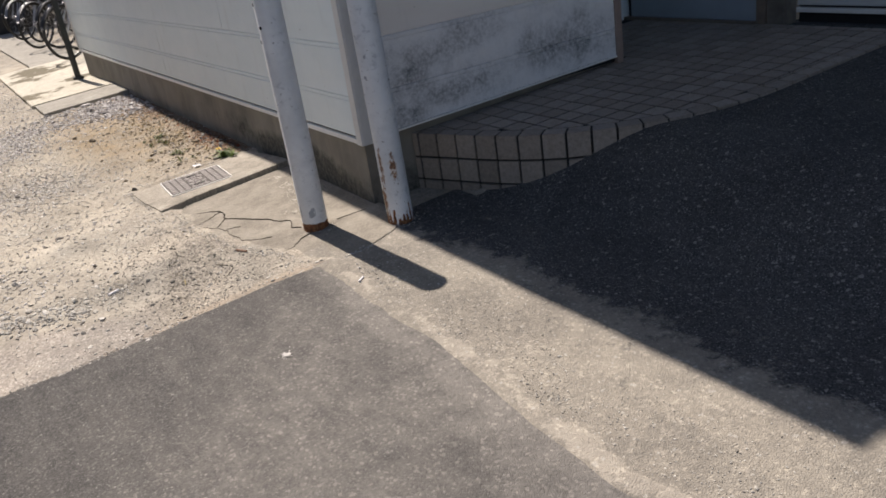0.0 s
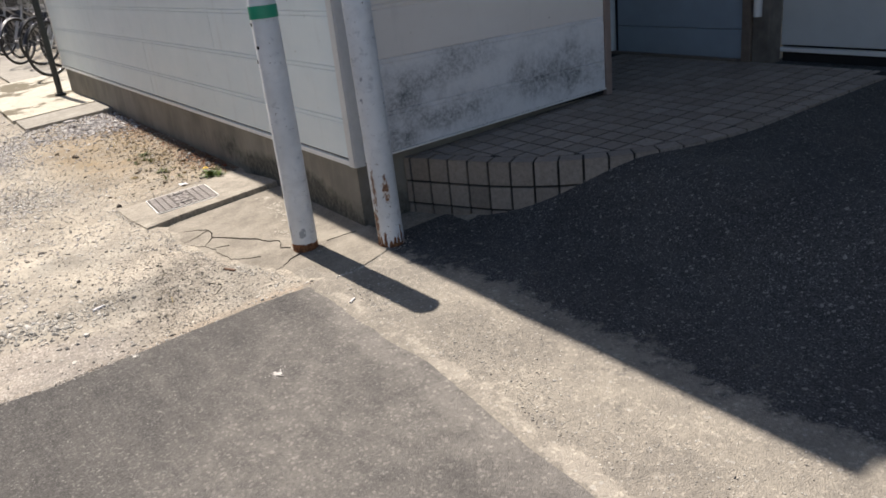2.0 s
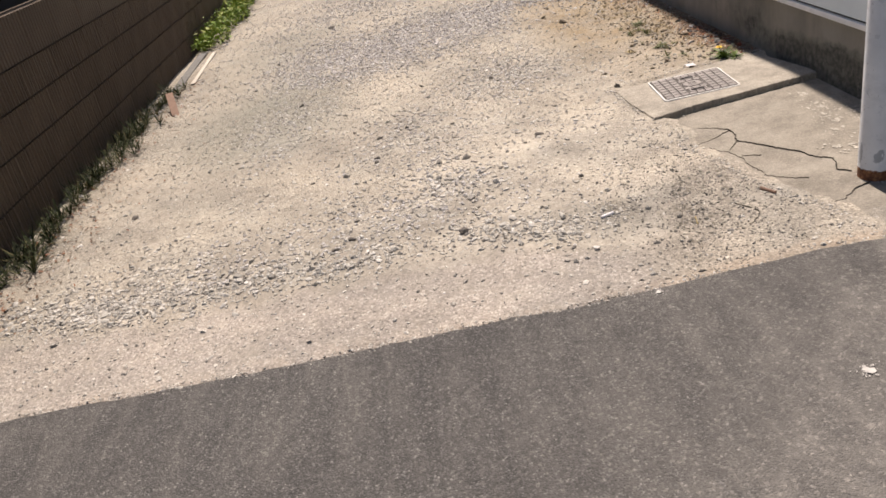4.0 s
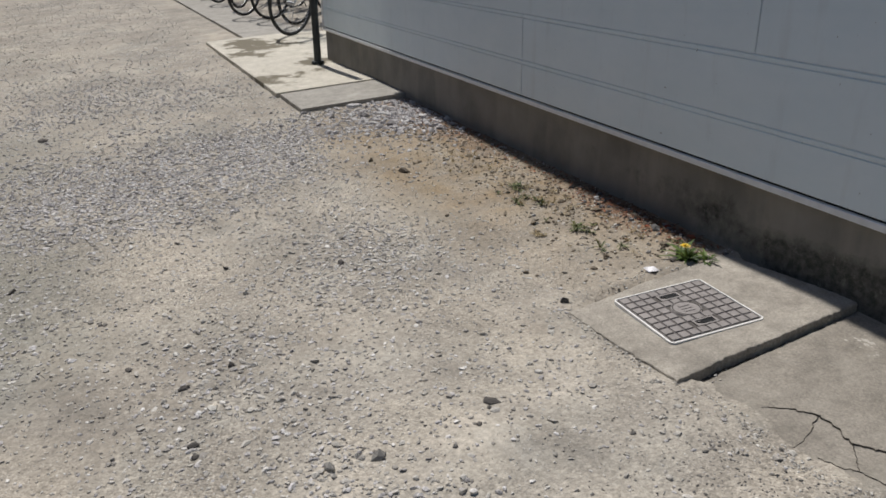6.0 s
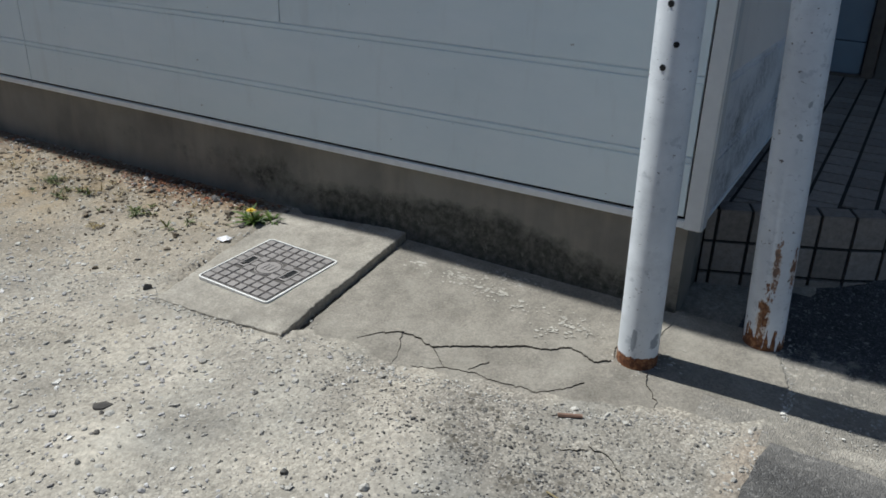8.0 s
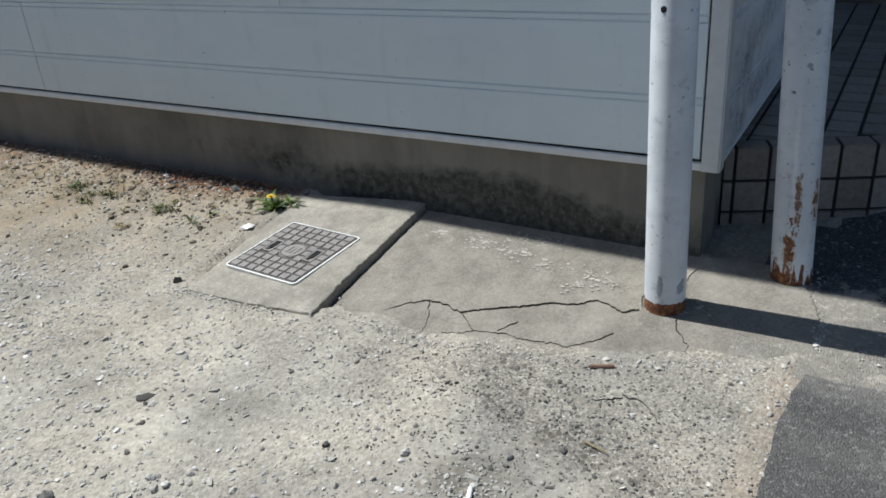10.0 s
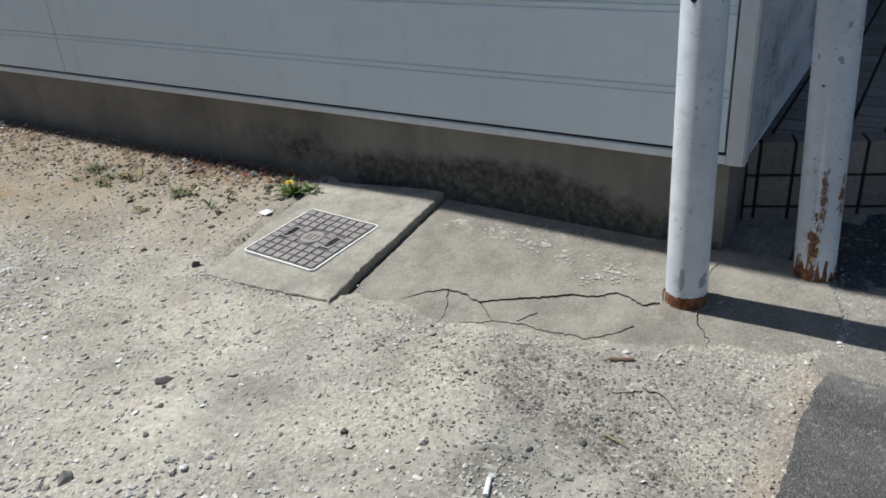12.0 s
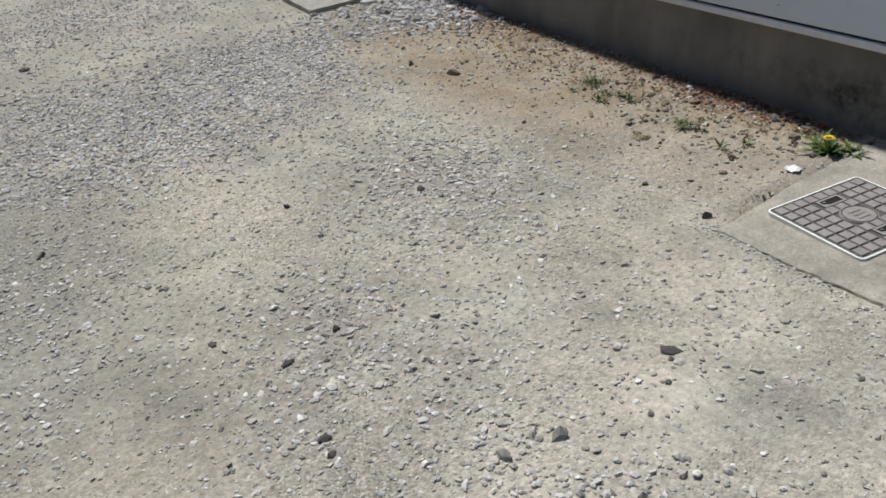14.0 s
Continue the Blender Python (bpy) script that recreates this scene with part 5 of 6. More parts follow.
dandelion = thing("dandelion", (-1.515, -0.165, lie(-1.5, -0.165)), "yellow flowering dandelion growing beside the concrete slab", "plant")
part("leaves", done("leaves", rosette(-1.455, -0.135, 11, 0.075, 0.011, 1.2, 17, 1, rosette(-1.57, -0.145, 11, 0.07, 0.010, 1.3, 15, 1, rosette(-1.515, -0.165, 15, 0.075, 0.010, 1.6, 13, 1, rosette(-1.515, -0.165, 19, 0.105, 0.012, 0.8, 3, 1)))), M_DANDLEAF), dandelion)
part("stem", done("stem", rod((-1.515, -0.165, lie(-1.5, -0.165)), (-1.503, -0.195, 0.05), 0.0025, sides=6), M_LEAF), dandelion)
head = bmesh.new()
for tier, (r, count, lift) in enumerate(((0.021, 16, 0.15), (0.015, 12, 0.5), (0.008, 8, 1.2))):
    for k in range(count):
        a = 6.283 * (k + 0.5 * tier) / count
        blade_leaf(head, Vector((-1.503, -0.195, 0.05 + 0.001 * tier)), Vector((math.cos(a), math.sin(a), lift)).normalized(), r, 0.0026, 0.002)
part("flower", done("flower", head, M_PETAL), dandelion, "bright yellow flower head")

for x, y, n, ln, seed, mat, label in ((-2.52, -0.28, 16, 0.075, 4, M_LEAF, "small green weed in the dirt"), (-1.99, -0.47, 10, 0.04, 5, M_DRY, "tiny dry weed in the dirt"),
                                     (-1.95, -0.32, 14, 0.06, 6, M_LEAF, "small olive weed by the wall"), (-2.33, -0.30, 7, 0.05, 8, M_DRY, "dry weed stalks by the wall"), (-1.64, -0.10, 9, 0.05, 9, M_LEAF, "small green weed against the plinth")):
    wrnd = random.Random(seed)
    clump = bmesh.new()
    for q in range(5):
        rosette(x + wrnd.gauss(0, 0.4 * ln), y + wrnd.gauss(0, 0.25 * ln), n // 2 + 2, ln * 0.6, 0.0042, 1.0, seed + q, seed % 2, clump)
    plant = new("weed", done("weed", clump, mat))
    tagged(plant, label, "weed", "weeds in the lane")


def leafy(name, places, mat, label, seed):
    """Low mounds of many small rounded leaves on short stems."""
    rnd = random.Random(seed)
    verts, faces = [], []
    for x, y, s in places:
        for _ in range(70):
            a, e = rnd.uniform(0, 6.283), rnd.random() ** 0.5
            r = 0.17 * s * e
            top = 0.17 * s * (1 - 0.6 * e * e) * rnd.uniform(0.35, 1.1)
            c = Vector((x + r * math.cos(a), y + 0.7 * r * math.sin(a), lie(x, y) + top))
            size = rnd.uniform(0.010, 0.024)
            q = Euler((rnd.gauss(0, 0.6), rnd.gauss(0, 0.6), rnd.uniform(0, 6.283))).to_matrix()
            n = len(verts)
            verts += [tuple(c + q @ Vector((size * u, size * v, size * w))) for u, v, w in ((-1, 0, 0), (-0.3, 0.62, 0.15), (0.5, 0.5, 0.12), (1.1, 0, -0.1), (0.5, -0.5, 0.12), (-0.3, -0.62, 0.15), (0.1, 0, -0.05))]
            faces += [(n + k, n + (k + 1) % 6, n + 6) for k in range(6)]
    return tagged(new(name, mesh_of(name, verts, faces, mat)), label, "weeds", kind="stuff")


def tufts(name, places, length, width, mat, label, seed, count=16):
    rnd = random.Random(seed)
    bm = bmesh.new()
    for x, y, s in places:
        rosette(x, y, count, length * s, width * s, 2.2, rnd.random(), 0, bm)
    return tagged(new(name, done(name, bm, mat)), label, "weeds", kind="stuff")


rnd = random.Random(21)
leafy("verge_weeds", [(-rnd.uniform(5.3, 14), -3.46 + rnd.gauss(0, 0.06), rnd.uniform(0.6, 1.3)) for _ in range(95)], M_BRIGHTLEAF, "bright green leafy weeds along the foot of the block wall", 2)
tufts("verge_grass", [(-rnd.uniform(5.3, 14), -3.42 + rnd.gauss(0, 0.06), rnd.uniform(0.6, 1.2)) for _ in range(60)], 0.13, 0.008, M_BRIGHTLEAF, "bright grass blades among the verge weeds", 2, 9)
# Tufts under the block wall, their shade carried by the dark leaf colour.
tufts("shade_grass", [(-rnd.uniform(0.8, 3.9), -3.51 + abs(rnd.gauss(0, 0.075)), rnd.uniform(0.5, 1.3)) for _ in range(130)], 0.13, 0.0035, M_DARKGRASS, "grass tufts coloured dark for the shade under the block wall", 5)
tufts("lane_tuft", [(-6.95, -3.30, 1.0), (-7.0, -3.36, 0.8), (-6.8, -3.33, 0.7)], 0.12, 0.01, M_LEAF, "small green tuft at the lane's edge", 7)
tufts("dry_grass", [(-rnd.uniform(1.6, 3.2), -0.16 - abs(rnd.gauss(0, 0.13)), rnd.uniform(0.4, 1.0)) for _ in range(46)], 0.045, 0.0022, M_DRY, "short dry grass in the clay by the wall", 8, 9)


tufts("clay_grass", [(rnd.gauss(-2.36, 0.07), rnd.gauss(-0.33, 0.035), rnd.uniform(0.5, 1.0)) for _ in range(7)] + [(rnd.gauss(-1.92, 0.09), rnd.gauss(-0.33, 0.05), rnd.uniform(0.4, 0.9)) for _ in range(7)], 0.05, 0.006, M_LEAF, "sparse green weeds creeping in the clay", 12, 7)


# ---- loose stones ----
ICO = bmesh.new()
bmesh.ops.create_icosphere(ICO, subdivisions=1, radius=1.0)
ICO.verts.ensure_lookup_table()
ICO_V = np.array([v.co[:] for v in ICO.verts])
ICO_F = np.array([[v.index for v in f.verts] for f in ICO.faces])
ICO.free()


def stones(name, places, sizes, mat, seed, flat=0.6, sink=0.42, height=None):
    """Angular stones at the given places, joined."""
    g = np.random.RandomState(seed)
    n = len(places)
    v = ICO_V[None] * g.uniform(0.6, 1.25, (n, len(ICO_V), 1))
    v = v * np.stack([g.uniform(0.75, 1.35, n), g.uniform(0.55, 1.0, n), g.uniform(0.35, 0.9, n) * flat / 0.6], 1)[:, None]
    tilt, spin = g.normal(0, 0.35, n), g.uniform(0, 6.283, n)
    c, s = np.cos(tilt)[:, None], np.sin(tilt)[:, None]
    v = np.stack([v[..., 0], c * v[..., 1] - s * v[..., 2], s * v[..., 1] + c * v[..., 2]], -1)
    c, s = np.cos(spin)[:, None], np.sin(spin)[:, None]
    v = np.stack([c * v[..., 0] - s * v[..., 1], s * v[..., 0] + c * v[..., 1], v[..., 2]], -1)
    sizes = np.asarray(sizes)
    v = v * sizes[:, None, None]
    base = np.array([(x, y, (height or ground_height)(x, y)) for x, y in places])
    base[:, 2] += sizes * (0.5 - sink) * 0.8
    v += base[:, None]
    f = ICO_F[None] + (np.arange(n) * len(ICO_V))[:, None, None]
    me = bpy.data.meshes.new(name)
    me.from_pydata(v.reshape(-1, 3).tolist(), [], f.reshape(-1, 3).tolist())
    me.materials.append(mat)
    return me


def covered(x, y):
    """Places where no loose stones lie."""
    if x > road_left(y) - 0.01 or y > 0.0:
        return True
    if x > -0.93 and y > slab_foot(x) + 0.004:
        return True
    if -1.47 < x < -0.9 and y > -0.725:
        return True
    return x < -4.55 and y > -0.73


def scatter(count, x0, x1, y0, y1, seed, floor_share, size):
    g = random.Random(seed)
    places, sizes = [], []
    while len(places) < count:
        x, y = g.uniform(x0, x1), g.uniform(y0, y1)
        if covered(x, y):
            continue
        c = cover(x, y)
        if clay(x, y) > 0.4:
            c *= 0.4
        c *= 1 - 0.75 * strip(x, y)
        if g.random() > floor_share + (1 - floor_share) * c:
            continue
        places.append((x, y))
        worn = 0.6 if old_strip(x, y) > 0.6 else 1.0
        sizes.append(worn * min(0.013, size[0] * math.exp(abs(g.gauss(0, size[1]))) * (0.8 + 0.4 * c)))
    return places, sizes


for name, count, area, seed, share, size in (("gravel_near", 30000, (-3.2, 0.4, -3.5, 0.0), 1, 0.25, (0.0022, 0.70)), ("gravel_mid", 8500, (-4.5, 0.3, -3.5, -0.1), 6, 0.08, (0.0046, 0.36)), ("gravel_pale", 5200, (-4.2, -0.4, -2.6, -0.6), 26, 0.03, (0.0062, 0.28)), ("gravel_far", 10000, (-8.5, -2.9, -3.5, 0.0), 2, 0.10, (0.0062, 0.5)), ("gravel_coarse", 500, (-6.0, 0.3, -3.5, -0.1), 3, 0.10, (0.0085, 0.25)), ("gravel_distant", 2200, (-18.0, -8.5, -3.5, -0.3), 4, 0.3, (0.010, 0.5))):
    places, sizes = scatter(count, *area, seed, share, size)
    tagged(new(name, stones(name, places, sizes, M_GREYSTONE if "far" in name or "pale" in name else M_STONE, seed, 0.45 if "pale" in name or "mid" in name else 0.55, 0.5 if "near" in name else 0.42)), "loose angular grey and beige gravel on the lane", "gravel", kind="stuff")
g = random.Random(9)
places = [(g.gauss(-4.15, 0.3), -0.02 - abs(g.gauss(0.25, 0.25))) for _ in range(1500)]
places = [p for p in places if p[0] > -4.56 or p[1] < -0.74]
tagged(new("gravel_pile", stones("gravel_pile", places, [0.008 * math.exp(abs(g.gauss(0, 0.5))) for _ in places], M_GREYSTONE, 12)), "spread of coarse grey gravel before the pad", "gravel", kind="stuff")
places = [(g.gauss(-2.0, 0.28), -0.05 - abs(g.gauss(0.0, 0.07))) for _ in range(330)] + [(g.gauss(-4.0, 0.35), -0.04 - abs(g.gauss(0, 0.09))) for _ in range(120)]
tagged(new("brick_crumbs", stones("brick_crumbs", places, [0.0028 * math.exp(abs(g.gauss(0, 0.55))) for _ in places], M_BRICK, 13)), "crumbled red brick along the foot of the plinth", "rubble", kind="stuff")
places = [(g.uniform(-3.9, -1.55), -0.05 - abs(g.gauss(0, 0.26))) for _ in range(1500)]
tagged(new("clay_pebbles", stones("clay_pebbles", places, [0.0042 * math.exp(abs(g.gauss(0, 0.5))) for _ in places], M_EARTHSTONE, 27, 0.6, 0.35)), "brownish pebbles and clods in the clay by the wall", "gravel", kind="stuff")
places = [(g.gauss(-0.20, 0.05), g.gauss(-1.08, 0.035)) for _ in range(90)]
tagged(new("white_rubble", stones("white_rubble", places, [0.0035 * math.exp(abs(g.gauss(0, 0.5))) for _ in places], M_RIDGE, 14)), "broken white chips in a shallow hole", "rubble", kind="stuff")
places = [(road_left(y) + g.gauss(-0.008, 0.010), y) for y in (g.uniform(-3.4, -0.5) for _ in range(900))]
tagged(new("edge_grit", stones("edge_grit", places, [0.0022 * math.exp(abs(g.gauss(0, 0.45))) for _ in places], M_STONE, 15, 0.5, 0.3, lambda x, y: lie(x, y) + 0.004)), "pale grit along the road's torn edge", "gravel", kind="stuff")

places = [(g.uniform(0.42, 2.6), 0) for _ in range(2600)]
places = [(x, road_top(x) + 0.02 + abs(g.gauss(0, 0.16))) for x, _ in places]
tagged(new("drive_grit", stones("drive_grit", places, [0.0016 * math.exp(abs(g.gauss(0, 0.4))) for _ in places], M_STONE, 16, 0.5, 0.4, lambda x, y: lie(x, y) + 0.004)), "fine loose grit along the dusty driveway border", "gravel", kind="stuff")

places = []
for _ in range(750):
    x = g.uniform(-1.46, 0.32)
    places.append((x, slab_foot(x) - 0.004 + g.gauss(-0.012, 0.014)))
for _ in range(70):
    v = g.random()
    places.append((-0.975 + 0.062 * v + g.gauss(0.012, 0.016), 0.0 - 0.68 * v))
for _ in range(190):
    v = g.random()
    places.append((float(np.interp(v, (0, 0.3, 0.65, 1), (0.243, 0.282, 0.316, 0.328))) + g.gauss(0.004, 0.007), -0.02 - 0.32 * v))
for _ in range(150):
    places.append((-1.475 + 0.1 * g.random() ** 2 + g.gauss(-0.02, 0.015), g.uniform(-0.72, -0.08)))
for _ in range(120):
    a = g.uniform(0, 6.283)
    px, py = g.choice(((-0.054, -0.273), (0.2185, -0.0185)))
    places.append((px + 0.062 * math.cos(a) + g.gauss(0.01, 0.014), py + 0.062 * math.sin(a) + g.gauss(0, 0.014)))
tagged(new("slab_crumbs", stones("slab_crumbs", places, [min(0.0065, 0.0022 * math.exp(abs(g.gauss(0, 0.55)))) for _ in places], M_STONE, 17, 0.55, 0.35, lambda x, y: (apron_base(x, y) if x > -0.99 and y > -0.7 else lie(x, y)) + 0.005)), "crumbs of concrete and dirt along slab edges", "gravel", kind="stuff")


def leaf_litter(count, seed, spot):
    """Small curled dead leaves and scraps along the foot of the plinth."""
    g = random.Random(seed)
    bm = bmesh.new()
    for _ in range(count):
        x, y = spot(g)
        a = g.uniform(0, 6.283)
        d = Vector((math.cos(a), math.sin(a), g.uniform(-0.1, 0.5))).normalized()
        blade_leaf(bm, Vector((x, y, ground_height(x, y) + 0.006)), d, g.uniform(0.008, 0.028), g.uniform(0.002, 0.007), 0.004)
    return done("leaf_litter", bm, M_LITTER)


tagged(new("leaf_litter", leaf_litter(950, 31, lambda g: (-g.uniform(1.52, 4.5) if g.random() < 0.7 else g.gauss(-2.0, 0.25), -0.012 - abs(g.gauss(0, 0.06))))), "dead brown leaves and scraps along the plinth", "leaf litter", kind="stuff")

places = []
while len(places) < 2800:
    x, y = g.gauss(-0.1, 0.33), g.gauss(-0.80, 0.16)
    if not covered(x, y) and y < slab_foot(x) - 0.01 and x < road_left(y) - 0.03:
        places.append((x, y))
tagged(new("embedded_grit", stones("embedded_grit", places, [0.0022 * math.exp(abs(g.gauss(0, 0.45))) for _ in places], M_DARKGRIT, 18, 0.6, 0.5)), "dark stones set in worn old asphalt", "gravel", kind="stuff")

places = []
for _ in range(2600):
    y = g.uniform(-3.35, -1.18)
    n = 0.5 + 0.9 * noise.noise((y * 2.6, 1, 4))
    if g.random() < 0.35 + n:
        places.append((float(np.interp(-y, RIDGE_Y, RIDGE_X)) + g.gauss(-0.06, 0.065) + 0.05 * noise.noise((y * 3, 0, 0)), y))
tagged(new("gravel_ridge", stones("gravel_ridge", places, [min(0.016, 0.0038 * math.exp(abs(g.gauss(0, 0.6)))) for _ in places], M_RIDGE, 19, 0.55, 0.36)), "low ridge of pale stones beside the worn strip", "gravel", kind="stuff")

tagged(new("verge_litter", leaf_litter(1100, 33, lambda g: (-g.uniform(0.3, 4.2), -3.52 + abs(g.gauss(0, 0.19))))), "dead leaves and scraps along the block wall", "leaf litter", kind="stuff")

places = [(g.gauss(-1.86, 0.22), -0.03 - abs(g.gauss(0, 0.035))) for _ in range(60)] + [(g.gauss(-2.15, 0.12), -0.05 - abs(g.gauss(0, 0.03))) for _ in range(24)]
tagged(new("plinth_shards", stones("plinth_shards", places, [0.007 * math.exp(abs(g.gauss(0, 0.5))) for _ in places], M_SHARD, 22, 0.5, 0.3)), "grey and rust-red shards lying against the plinth", "rubble", kind="stuff")

places = [(g.gauss(-0.84, 0.13), g.gauss(-1.66, 0.11)) for _ in range(70)] + [(g.gauss(-0.72, 0.16), g.gauss(-1.45, 0.12)) for _ in range(60)]
tagged(new("coarse_stones", stones("coarse_stones", places, [min(0.02, 0.0055 * math.exp(abs(g.gauss(0, 0.55)))) for _ in places], M_RIDGE, 23, 0.6, 0.36)), "cluster of coarse pale stones on the lane", "gravel", kind="stuff")

# Single stones that stand out.
SINGLE = ((-1.092, -1.152, 0.021, 0), (-1.015, -1.223, 0.013, 0), (-1.753, -1.987, 0.015, 0), (-1.612, -1.718, 0.017, 0), (-1.66, -1.77, 0.014, 0), (-1.56, -1.86, 0.017, 0), (-1.285, -1.872, 0.016, 0), (-1.236, -1.873, 0.016, 0), (-2.547, -2.329, 0.021, 0),
          (-4.935, -2.25, 0.03, 0), (-2.148, -1.219, 0.02, 0), (-0.431, -2.032, 0.018, 0), (-0.491, -1.976, 0.016, 0), (-1.279, -3.016, 0.03, 0), (-1.03, -1.47, 0.012, 0), (-1.456, -0.70, 0.02, 0), (-1.53, -0.21, 0.022, 0), (-2.34, -1.6, 0.016, 0), (-0.344, -1.568, 0.024, 0),
          (-2.09, -0.713, 0.018, 1), (-1.809, -1.813, 0.017, 1), (-1.42, -1.80, 0.017, 1), (-1.78, -1.85, 0.012, 1), (-1.67, -1.09, 0.013, 1), (-2.6, -1.1, 0.015, 1), (-0.93, -2.1, 0.012, 1), (-2.9, -0.75, 0.016, 1), (-2.75, -1.9, 0.018, 1))
for k, (x, y, r, pale) in enumerate(SINGLE):
    me = stones("stone", [(0, 0)], [r], M_WHITESTONE if pale else M_CLOD, 40 + k, 0.55)
    ob = new("stone", me)
    ob.location = (x, y, ground_height(x, y) - ground_height(0, 0))
    tagged(ob, "single pale flat stone on the lane" if pale else "single dark stone on the lane", "stone", "loose stones on the lane")


# ---- litter ----
def slip(name, x, y, w, h, mat, label, turn, lift=0.004, thick=0.0012, category="litter"):
    """A small flat bent scrap."""
    bm = bmesh.new()
    bmesh.ops.create_grid(bm, x_segments=4, y_segments=4, size=0.5)
    for v in bm.verts:
        v.co = Vector((v.co.x * w, v.co.y * h, 0.10 * w * math.sin(v.co.x * 7 + v.co.y * 3)))
    geom = bmesh.ops.extrude_face_region(bm, geom=bm.faces[:])
    for v in geom["geom"]:
        if isinstance(v, bmesh.types.BMVert):
            v.co.z += thick
    ob = new(name, done(name, bm, mat))
    ob.matrix_basis = Matrix.Translation((x, y, lie(x, y) + lift)) @ pose(0, 0, 0, 3, 0, turn)
    return tagged(ob, label, category)


slip("paper_scrap", -1.497, -0.337, 0.042, 0.034, M_PAPER, "crumpled white paper scrap beside the slab", 25, 0.012)


def stick(name, a, b, r, mat, label, category="stick"):
    a, b = Vector(a), Vector(b)
    bm = rod(a, b, r, r * 0.8, 8)
    for v in bm.verts:
        v.co += 0.25 * r * Vector((noise.noise(v.co * 90), noise.noise(v.co * 90 + Vector((5, 0, 0))), 0))
    return tagged(new(name, done(name, bm, mat)), label, category)


stick("twig", (-0.138, -0.603, lie(-0.1, -0.60) + 0.010), (-0.085, -0.578, lie(-0.1, -0.576) + 0.010), 0.006, M_REDWOOD, "short reddish brown twig on worn asphalt", "twig")
stick("cigarette_butt", (0.572, -0.400, lie(0.5, -0.40) + 0.010), (0.552, -0.372, lie(0.5, -0.372) + 0.010), 0.0045, M_PAPER, "white cigarette butt on the driveway", "cigarette butt")
stick("stalk", (-0.055, -0.850, lie(0, -0.85) + 0.010), (0.0, -0.862, lie(0, -0.862) + 0.010), 0.002, M_DRY, "thin pale dry stalk on the ground", "stalk")
stick("white_chip", (-0.197, -1.115, lie(0, -1.11) + 0.012), (-0.212, -1.070, lie(0, -1.07) + 0.012), 0.0065, M_PAPER, "broken white stick in a shallow hole", "chip")


def splash(x, y, r, seed):
    """A paint splash: a ragged core and flung drops, in one thin sheet."""
    g = random.Random(seed)
    verts, faces = [], []
    for k in range(34):
        a, d = g.uniform(0, 6.283), 0 if k == 0 else r * (0.7 + abs(g.gauss(0, 0.8)))
        rr = r * 0.75 if k == 0 else r * g.uniform(0.04, 0.24) * (1.2 if k < 9 else 0.6)
        cx, cy, n = x + d * math.cos(a), y + d * 0.8 * math.sin(a), 13 if k == 0 else 7
        ring_ = []
        for q in range(n):
            e = rr * g.uniform(0.55, 1.25)
            px, py = cx + e * math.cos(6.283 * q / n), cy + e * math.sin(6.283 * q / n)
            ring_.append(len(verts))
            verts.append((px, py, lie(px, py) + 0.0085))
        faces.append(tuple(ring_))
    return mesh_of("white_spill", verts, faces, M_SPLAT)


tagged(new("white_spill", splash(0.812, -0.788, 0.017, 5)), "small splashed white paint spot on asphalt", "paint spot")
tagged(new("white_spill", splash(0.315, -1.09, 0.010, 6)), "small white scuff at the asphalt edge", "paint spot")


def plank(a, b, w, t, mat, label):
    a, b = Vector(a), Vector(b)
    bm = box((-(b - a).length / 2, -w / 2, -t / 2), ((b - a).length / 2, w / 2, t / 2), 0.003)
    bmesh.ops.transform(bm, matrix=Matrix.Translation((a + b) / 2) @ (b - a).to_track_quat("X", "Z").to_matrix().to_4x4(), verts=bm.verts)
    return tagged(new("wood_plank", done("wood_plank", bm, mat)), label, "plank", "scrap wood by the block wall")


zl = lie(0, -3.3)
plank((-3.98, -3.30, zl + 0.02), (-5.15, -3.34, zl + 0.02), 0.032, 0.022, M_PALEWOOD, "pale weathered wooden plank on the gravel")
plank((-3.9, -3.42, zl + 0.012), (-5.2, -3.45, zl + 0.02), 0.07, 0.02, plain("grey_wood", (0.13, 0.125, 0.115), 0.85, spread=0.4), "grey weathered board lying by the block wall")
plank((-3.08, -3.23, zl + 0.012), (-3.32, -3.30, zl + 0.13), 0.05, 0.012, M_REDWOOD, "short reddish wood slat leaning on rubble")
plank((-3.2, -3.45, zl + 0.01), (-3.75, -3.44, zl + 0.012), 0.12, 0.015, plain("grey_board", (0.17, 0.165, 0.155), 0.85, spread=0.4), "grey broken board by the block wall")


# ---- the post and the bicycles ----
post = thing("barrier_post", (-6.17, -0.14, lie(0, -0.14) + 0.03), "dark painted steel post standing on the pad", "post")
part("shaft", done("shaft", rod((-6.17, -0.14, 0.02), (-6.17, -0.14, 1.5), 0.03, sides=20), M_POST, True), post)
part("base_plate", done("base_plate", rod((-6.17, -0.14, 0.02), (-6.17, -0.14, 0.04), 0.055, 0.05, 20), M_POST), post)

# Two added walls, coloured dark in place of the shadowy clutter behind the bicycles.
tagged(new("wall_backdrop_yard", done("wall_backdrop_yard", box((-24, 2.3, -0.1), (-7.4, 2.45, 2.2)), plain("backdrop_yard_dark", (0.045, 0.042, 0.04), 0.8, spread=0.3, scale=5))), "dark added backdrop standing in for the shade behind the bicycles", "wall", kind="structure")
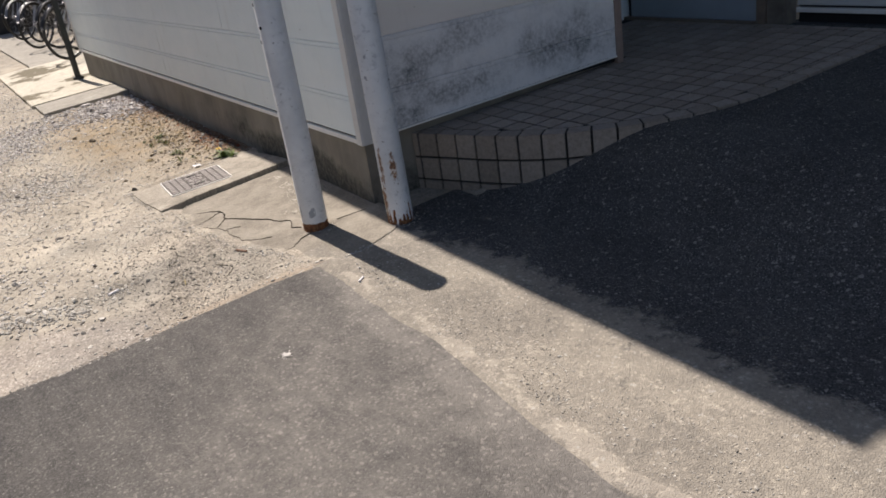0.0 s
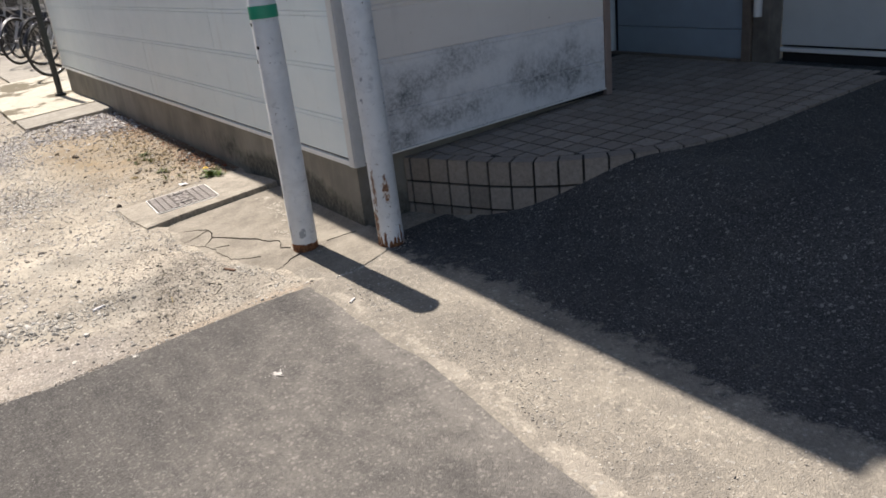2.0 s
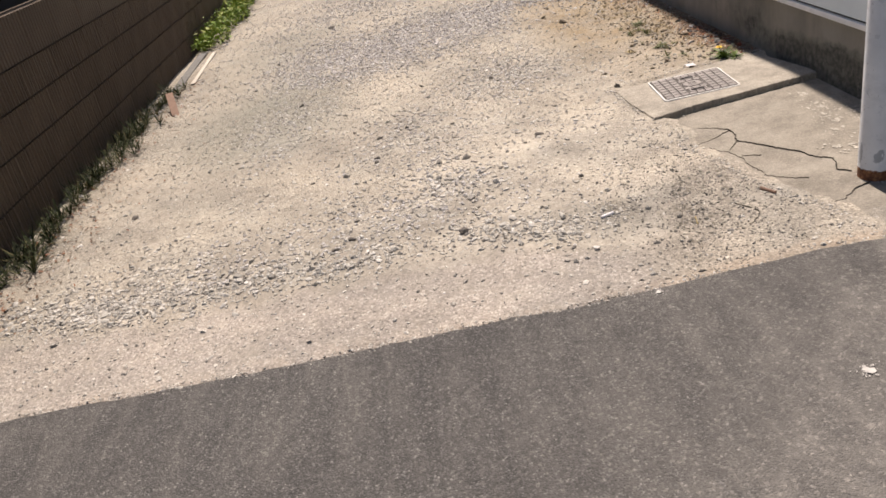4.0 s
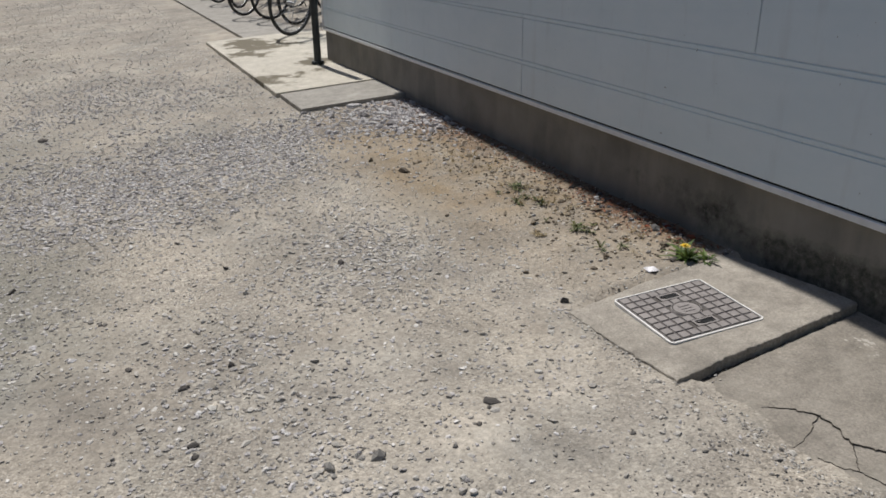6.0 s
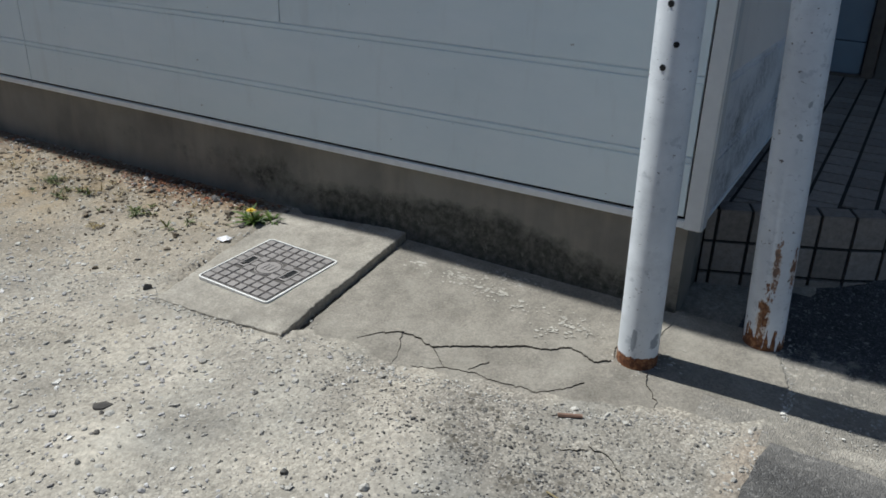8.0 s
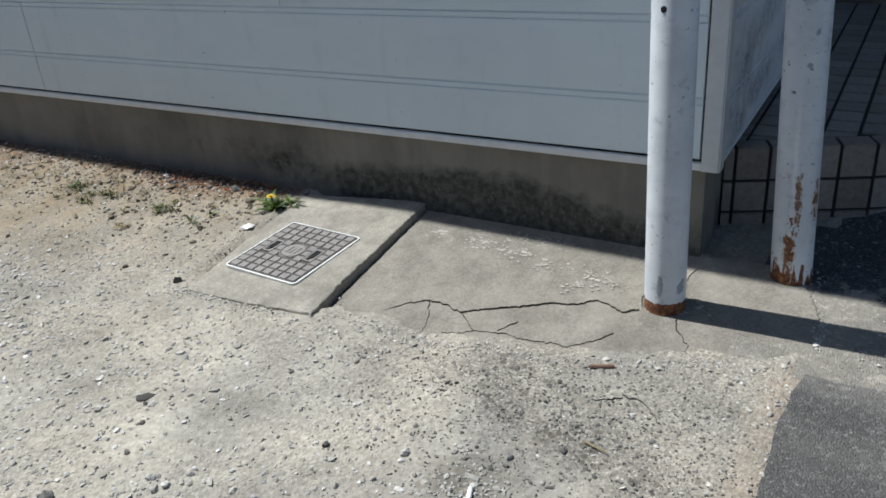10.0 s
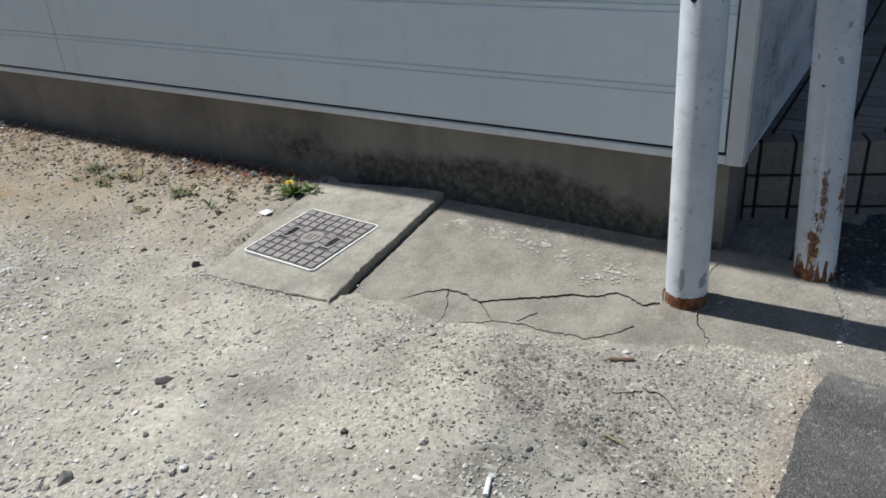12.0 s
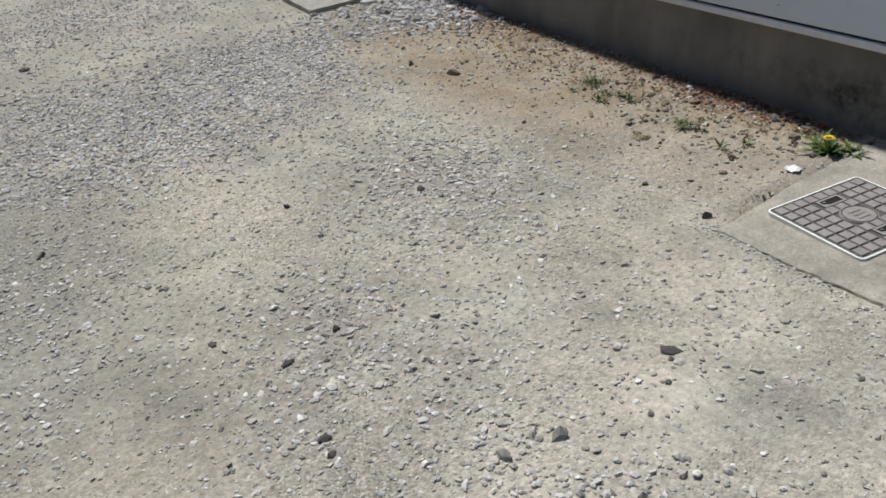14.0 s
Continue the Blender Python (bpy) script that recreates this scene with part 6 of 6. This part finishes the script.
tagged(new("wall_backdrop_yard_end", done("wall_backdrop_yard_end", box((-15.55, -0.12, -0.1), (-15.4, 2.298, 2.2)), bpy.data.materials["backdrop_yard_dark"])), "dark added backdrop standing in for shade at the yard's end", "wall", kind="structure")
UPRIGHT = pose(0, 0, 0, 90, 0, 0)


def tube(name, a, b, r, mat, parent, label=""):
    return part(name, done(name, rod(a, b, r, sides=10), mat, True), parent, label, Matrix())


def wheel(parent, x, guard_from, guard_to, guard):
    r = 0.325
    w = part("wheel", done("rim", ring((0, 0, 0), UPRIGHT, r - 0.024, 0.011, 40, 6), M_STEEL, True), parent, at=Matrix.Translation((x, 0, r)))
    part("tyre", done("tyre", ring((0, 0, 0), UPRIGHT, r - 0.016, 0.019, 44, 8), M_TYRE, True), w, "black rubber tyre", Matrix())
    part("hub", done("hub", rod((0, -0.045, 0), (0, 0.045, 0), 0.017, sides=12), M_STEEL, True), w, at=Matrix())
    for k in range(20):
        a = 6.283 * k / 20
        part("spoke", done("spoke", rod((0.015 * math.cos(a + 0.8), 0.02 * (-1) ** k, 0.015 * math.sin(a + 0.8)), ((r - 0.03) * math.cos(a), 0, (r - 0.03) * math.sin(a)), 0.0016, sides=4), M_STEEL), w, at=Matrix())
    bm = bmesh.new()
    rows_ = []
    for k in range(19):
        a = radians(guard_from + (guard_to - guard_from) * k / 18)
        rows_.append([bm.verts.new(((r + q) * math.cos(a), y, (r + q) * math.sin(a))) for y, q in ((-0.028, 0.0), (-0.018, 0.014), (0.018, 0.014), (0.028, 0.0))])
    for p, q in zip(rows_, rows_[1:]):
        for k in range(3):
            bm.faces.new((p[k], p[k + 1], q[k + 1], q[k]))
    bmesh.ops.solidify(bm, geom=bm.faces[:], thickness=0.002)
    part("mudguard", done("mudguard", bm, guard, True), parent, "thin curved mudguard", Matrix.Translation((x, 0, r)))


def bicycle(place, turn, paint, label):
    """A city bicycle; its front wheel touches the ground at the origin and it points to local -x."""
    b = thing("bicycle", place, label, "bicycle", "parked bicycles")
    b.rotation_euler = (radians(4), 0, radians(turn))
    wheel(b, 0.0, 20, 165, paint)
    wheel(b, 1.06, 15, 175, paint)
    head_lo, head_hi = (0.16, 0, 0.62), (0.22, 0, 0.80)
    for y in (-0.05, 0.05):
        tube("fork_blade", (0.0, y, 0.325), (0.15, y * 0.8, 0.62), 0.011, M_STEEL, b)
        tube("stay", (1.06, y, 0.325), (0.75, y * 0.5, 0.66), 0.008, paint, b)
        tube("chain_stay", (1.06, y, 0.325), (0.63, y * 0.5, 0.27), 0.009, paint, b)
    tube("head_tube", head_lo, head_hi, 0.019, paint, b)
    tube("down_tube", head_lo, (0.63, 0, 0.27), 0.018, paint, b)
    tube("top_tube", (0.2, 0, 0.74), (0.68, 0, 0.48), 0.016, paint, b)
    tube("seat_tube", (0.63, 0, 0.27), (0.79, 0, 0.80), 0.016, paint, b)
    tube("stem", head_hi, (0.235, 0, 0.98), 0.013, M_STEEL, b)
    tube("handlebar", (0.235, -0.27, 1.0), (0.235, 0.27, 1.0), 0.012, M_STEEL, b)
    for y in (-1, 1):
        tube("grip", (0.235, y * 0.26, 1.0), (0.36, y * 0.29, 0.98), 0.017, M_SADDLE, b)
        tube("pedal_arm", (0.63, y * 0.06, 0.27), (0.63 + y * 0.12, y * 0.06, 0.22), 0.009, M_STEEL, b)
        part("pedal", done("pedal", box((0.63 + y * 0.12 - 0.04, y * 0.11 - 0.04, 0.205), (0.63 + y * 0.12 + 0.04, y * 0.11 + 0.04, 0.23), 0.005), M_SADDLE), b, at=Matrix())
        tube("stand_leg", (1.05, y * 0.07, 0.30), (1.13, y * 0.15, 0.01), 0.008, M_STEEL, b)
    saddle = box((0.70, -0.085, 0.80), (0.96, 0.085, 0.865), 0.025)
    for v in saddle.verts:
        if v.co.x < 0.8:
            v.co.y *= 0.4
    part("saddle", done("saddle", saddle, M_SADDLE, True), b, "black saddle", Matrix())
    part("chain_case", done("chain_case", box((0.60, -0.075, 0.27), (1.08, -0.055, 0.36), 0.01), M_SADDLE), b, at=Matrix())
    basket = part("basket", done("basket", ring((0.0, 0, 0.99), Matrix.Diagonal((0.8, 1, 1, 1)), 0.18, 0.006, 28, 6), M_STEEL), b, "wire basket", Matrix())
    part("basket_floor", done("basket_floor", ring((0.02, 0, 0.77), Matrix.Diagonal((0.75, 1, 1, 1)), 0.13, 0.006, 28, 6), M_STEEL), basket, at=Matrix())
    for k in range(22):
        a = 6.283 * k / 22
        part("wire", done("wire", rod((0.144 * math.cos(a), 0.18 * math.sin(a), 0.99), (0.02 + 0.0975 * math.cos(a), 0.13 * math.sin(a), 0.77), 0.002, sides=4), M_STEEL), basket, at=Matrix())
    part("rear_rack", done("rear_rack", box((0.92, -0.06, 0.70), (1.28, 0.06, 0.715), 0.004), M_STEEL), b, at=Matrix())
    return b


for x, y, turn, paint, label in ((-8.05, 0.12, 123, M_FRAMEPAINT, "parked city bicycle with a dark frame and wire basket"), (-9.0, 0.42, 126, M_FRAMEPAINT, "parked dark bicycle close behind another"), (-9.75, 0.30, 119, M_FRAMEPAINT, "parked black bicycle with a wire basket"), (-10.4, 0.10, 128, M_STEEL, "parked silver city bicycle beside another"), (-11.5, 0.25, 142, M_FRAMEPAINT, "parked dark bicycle in the row"), (-12.6, 0.15, 133, M_STEEL, "parked silver bicycle farther along the row"), (-13.9, 0.2, 138, M_FRAMEPAINT, "parked black bicycle at the row's end")):
    bicycle((x, y, 0.032), turn, paint, label)
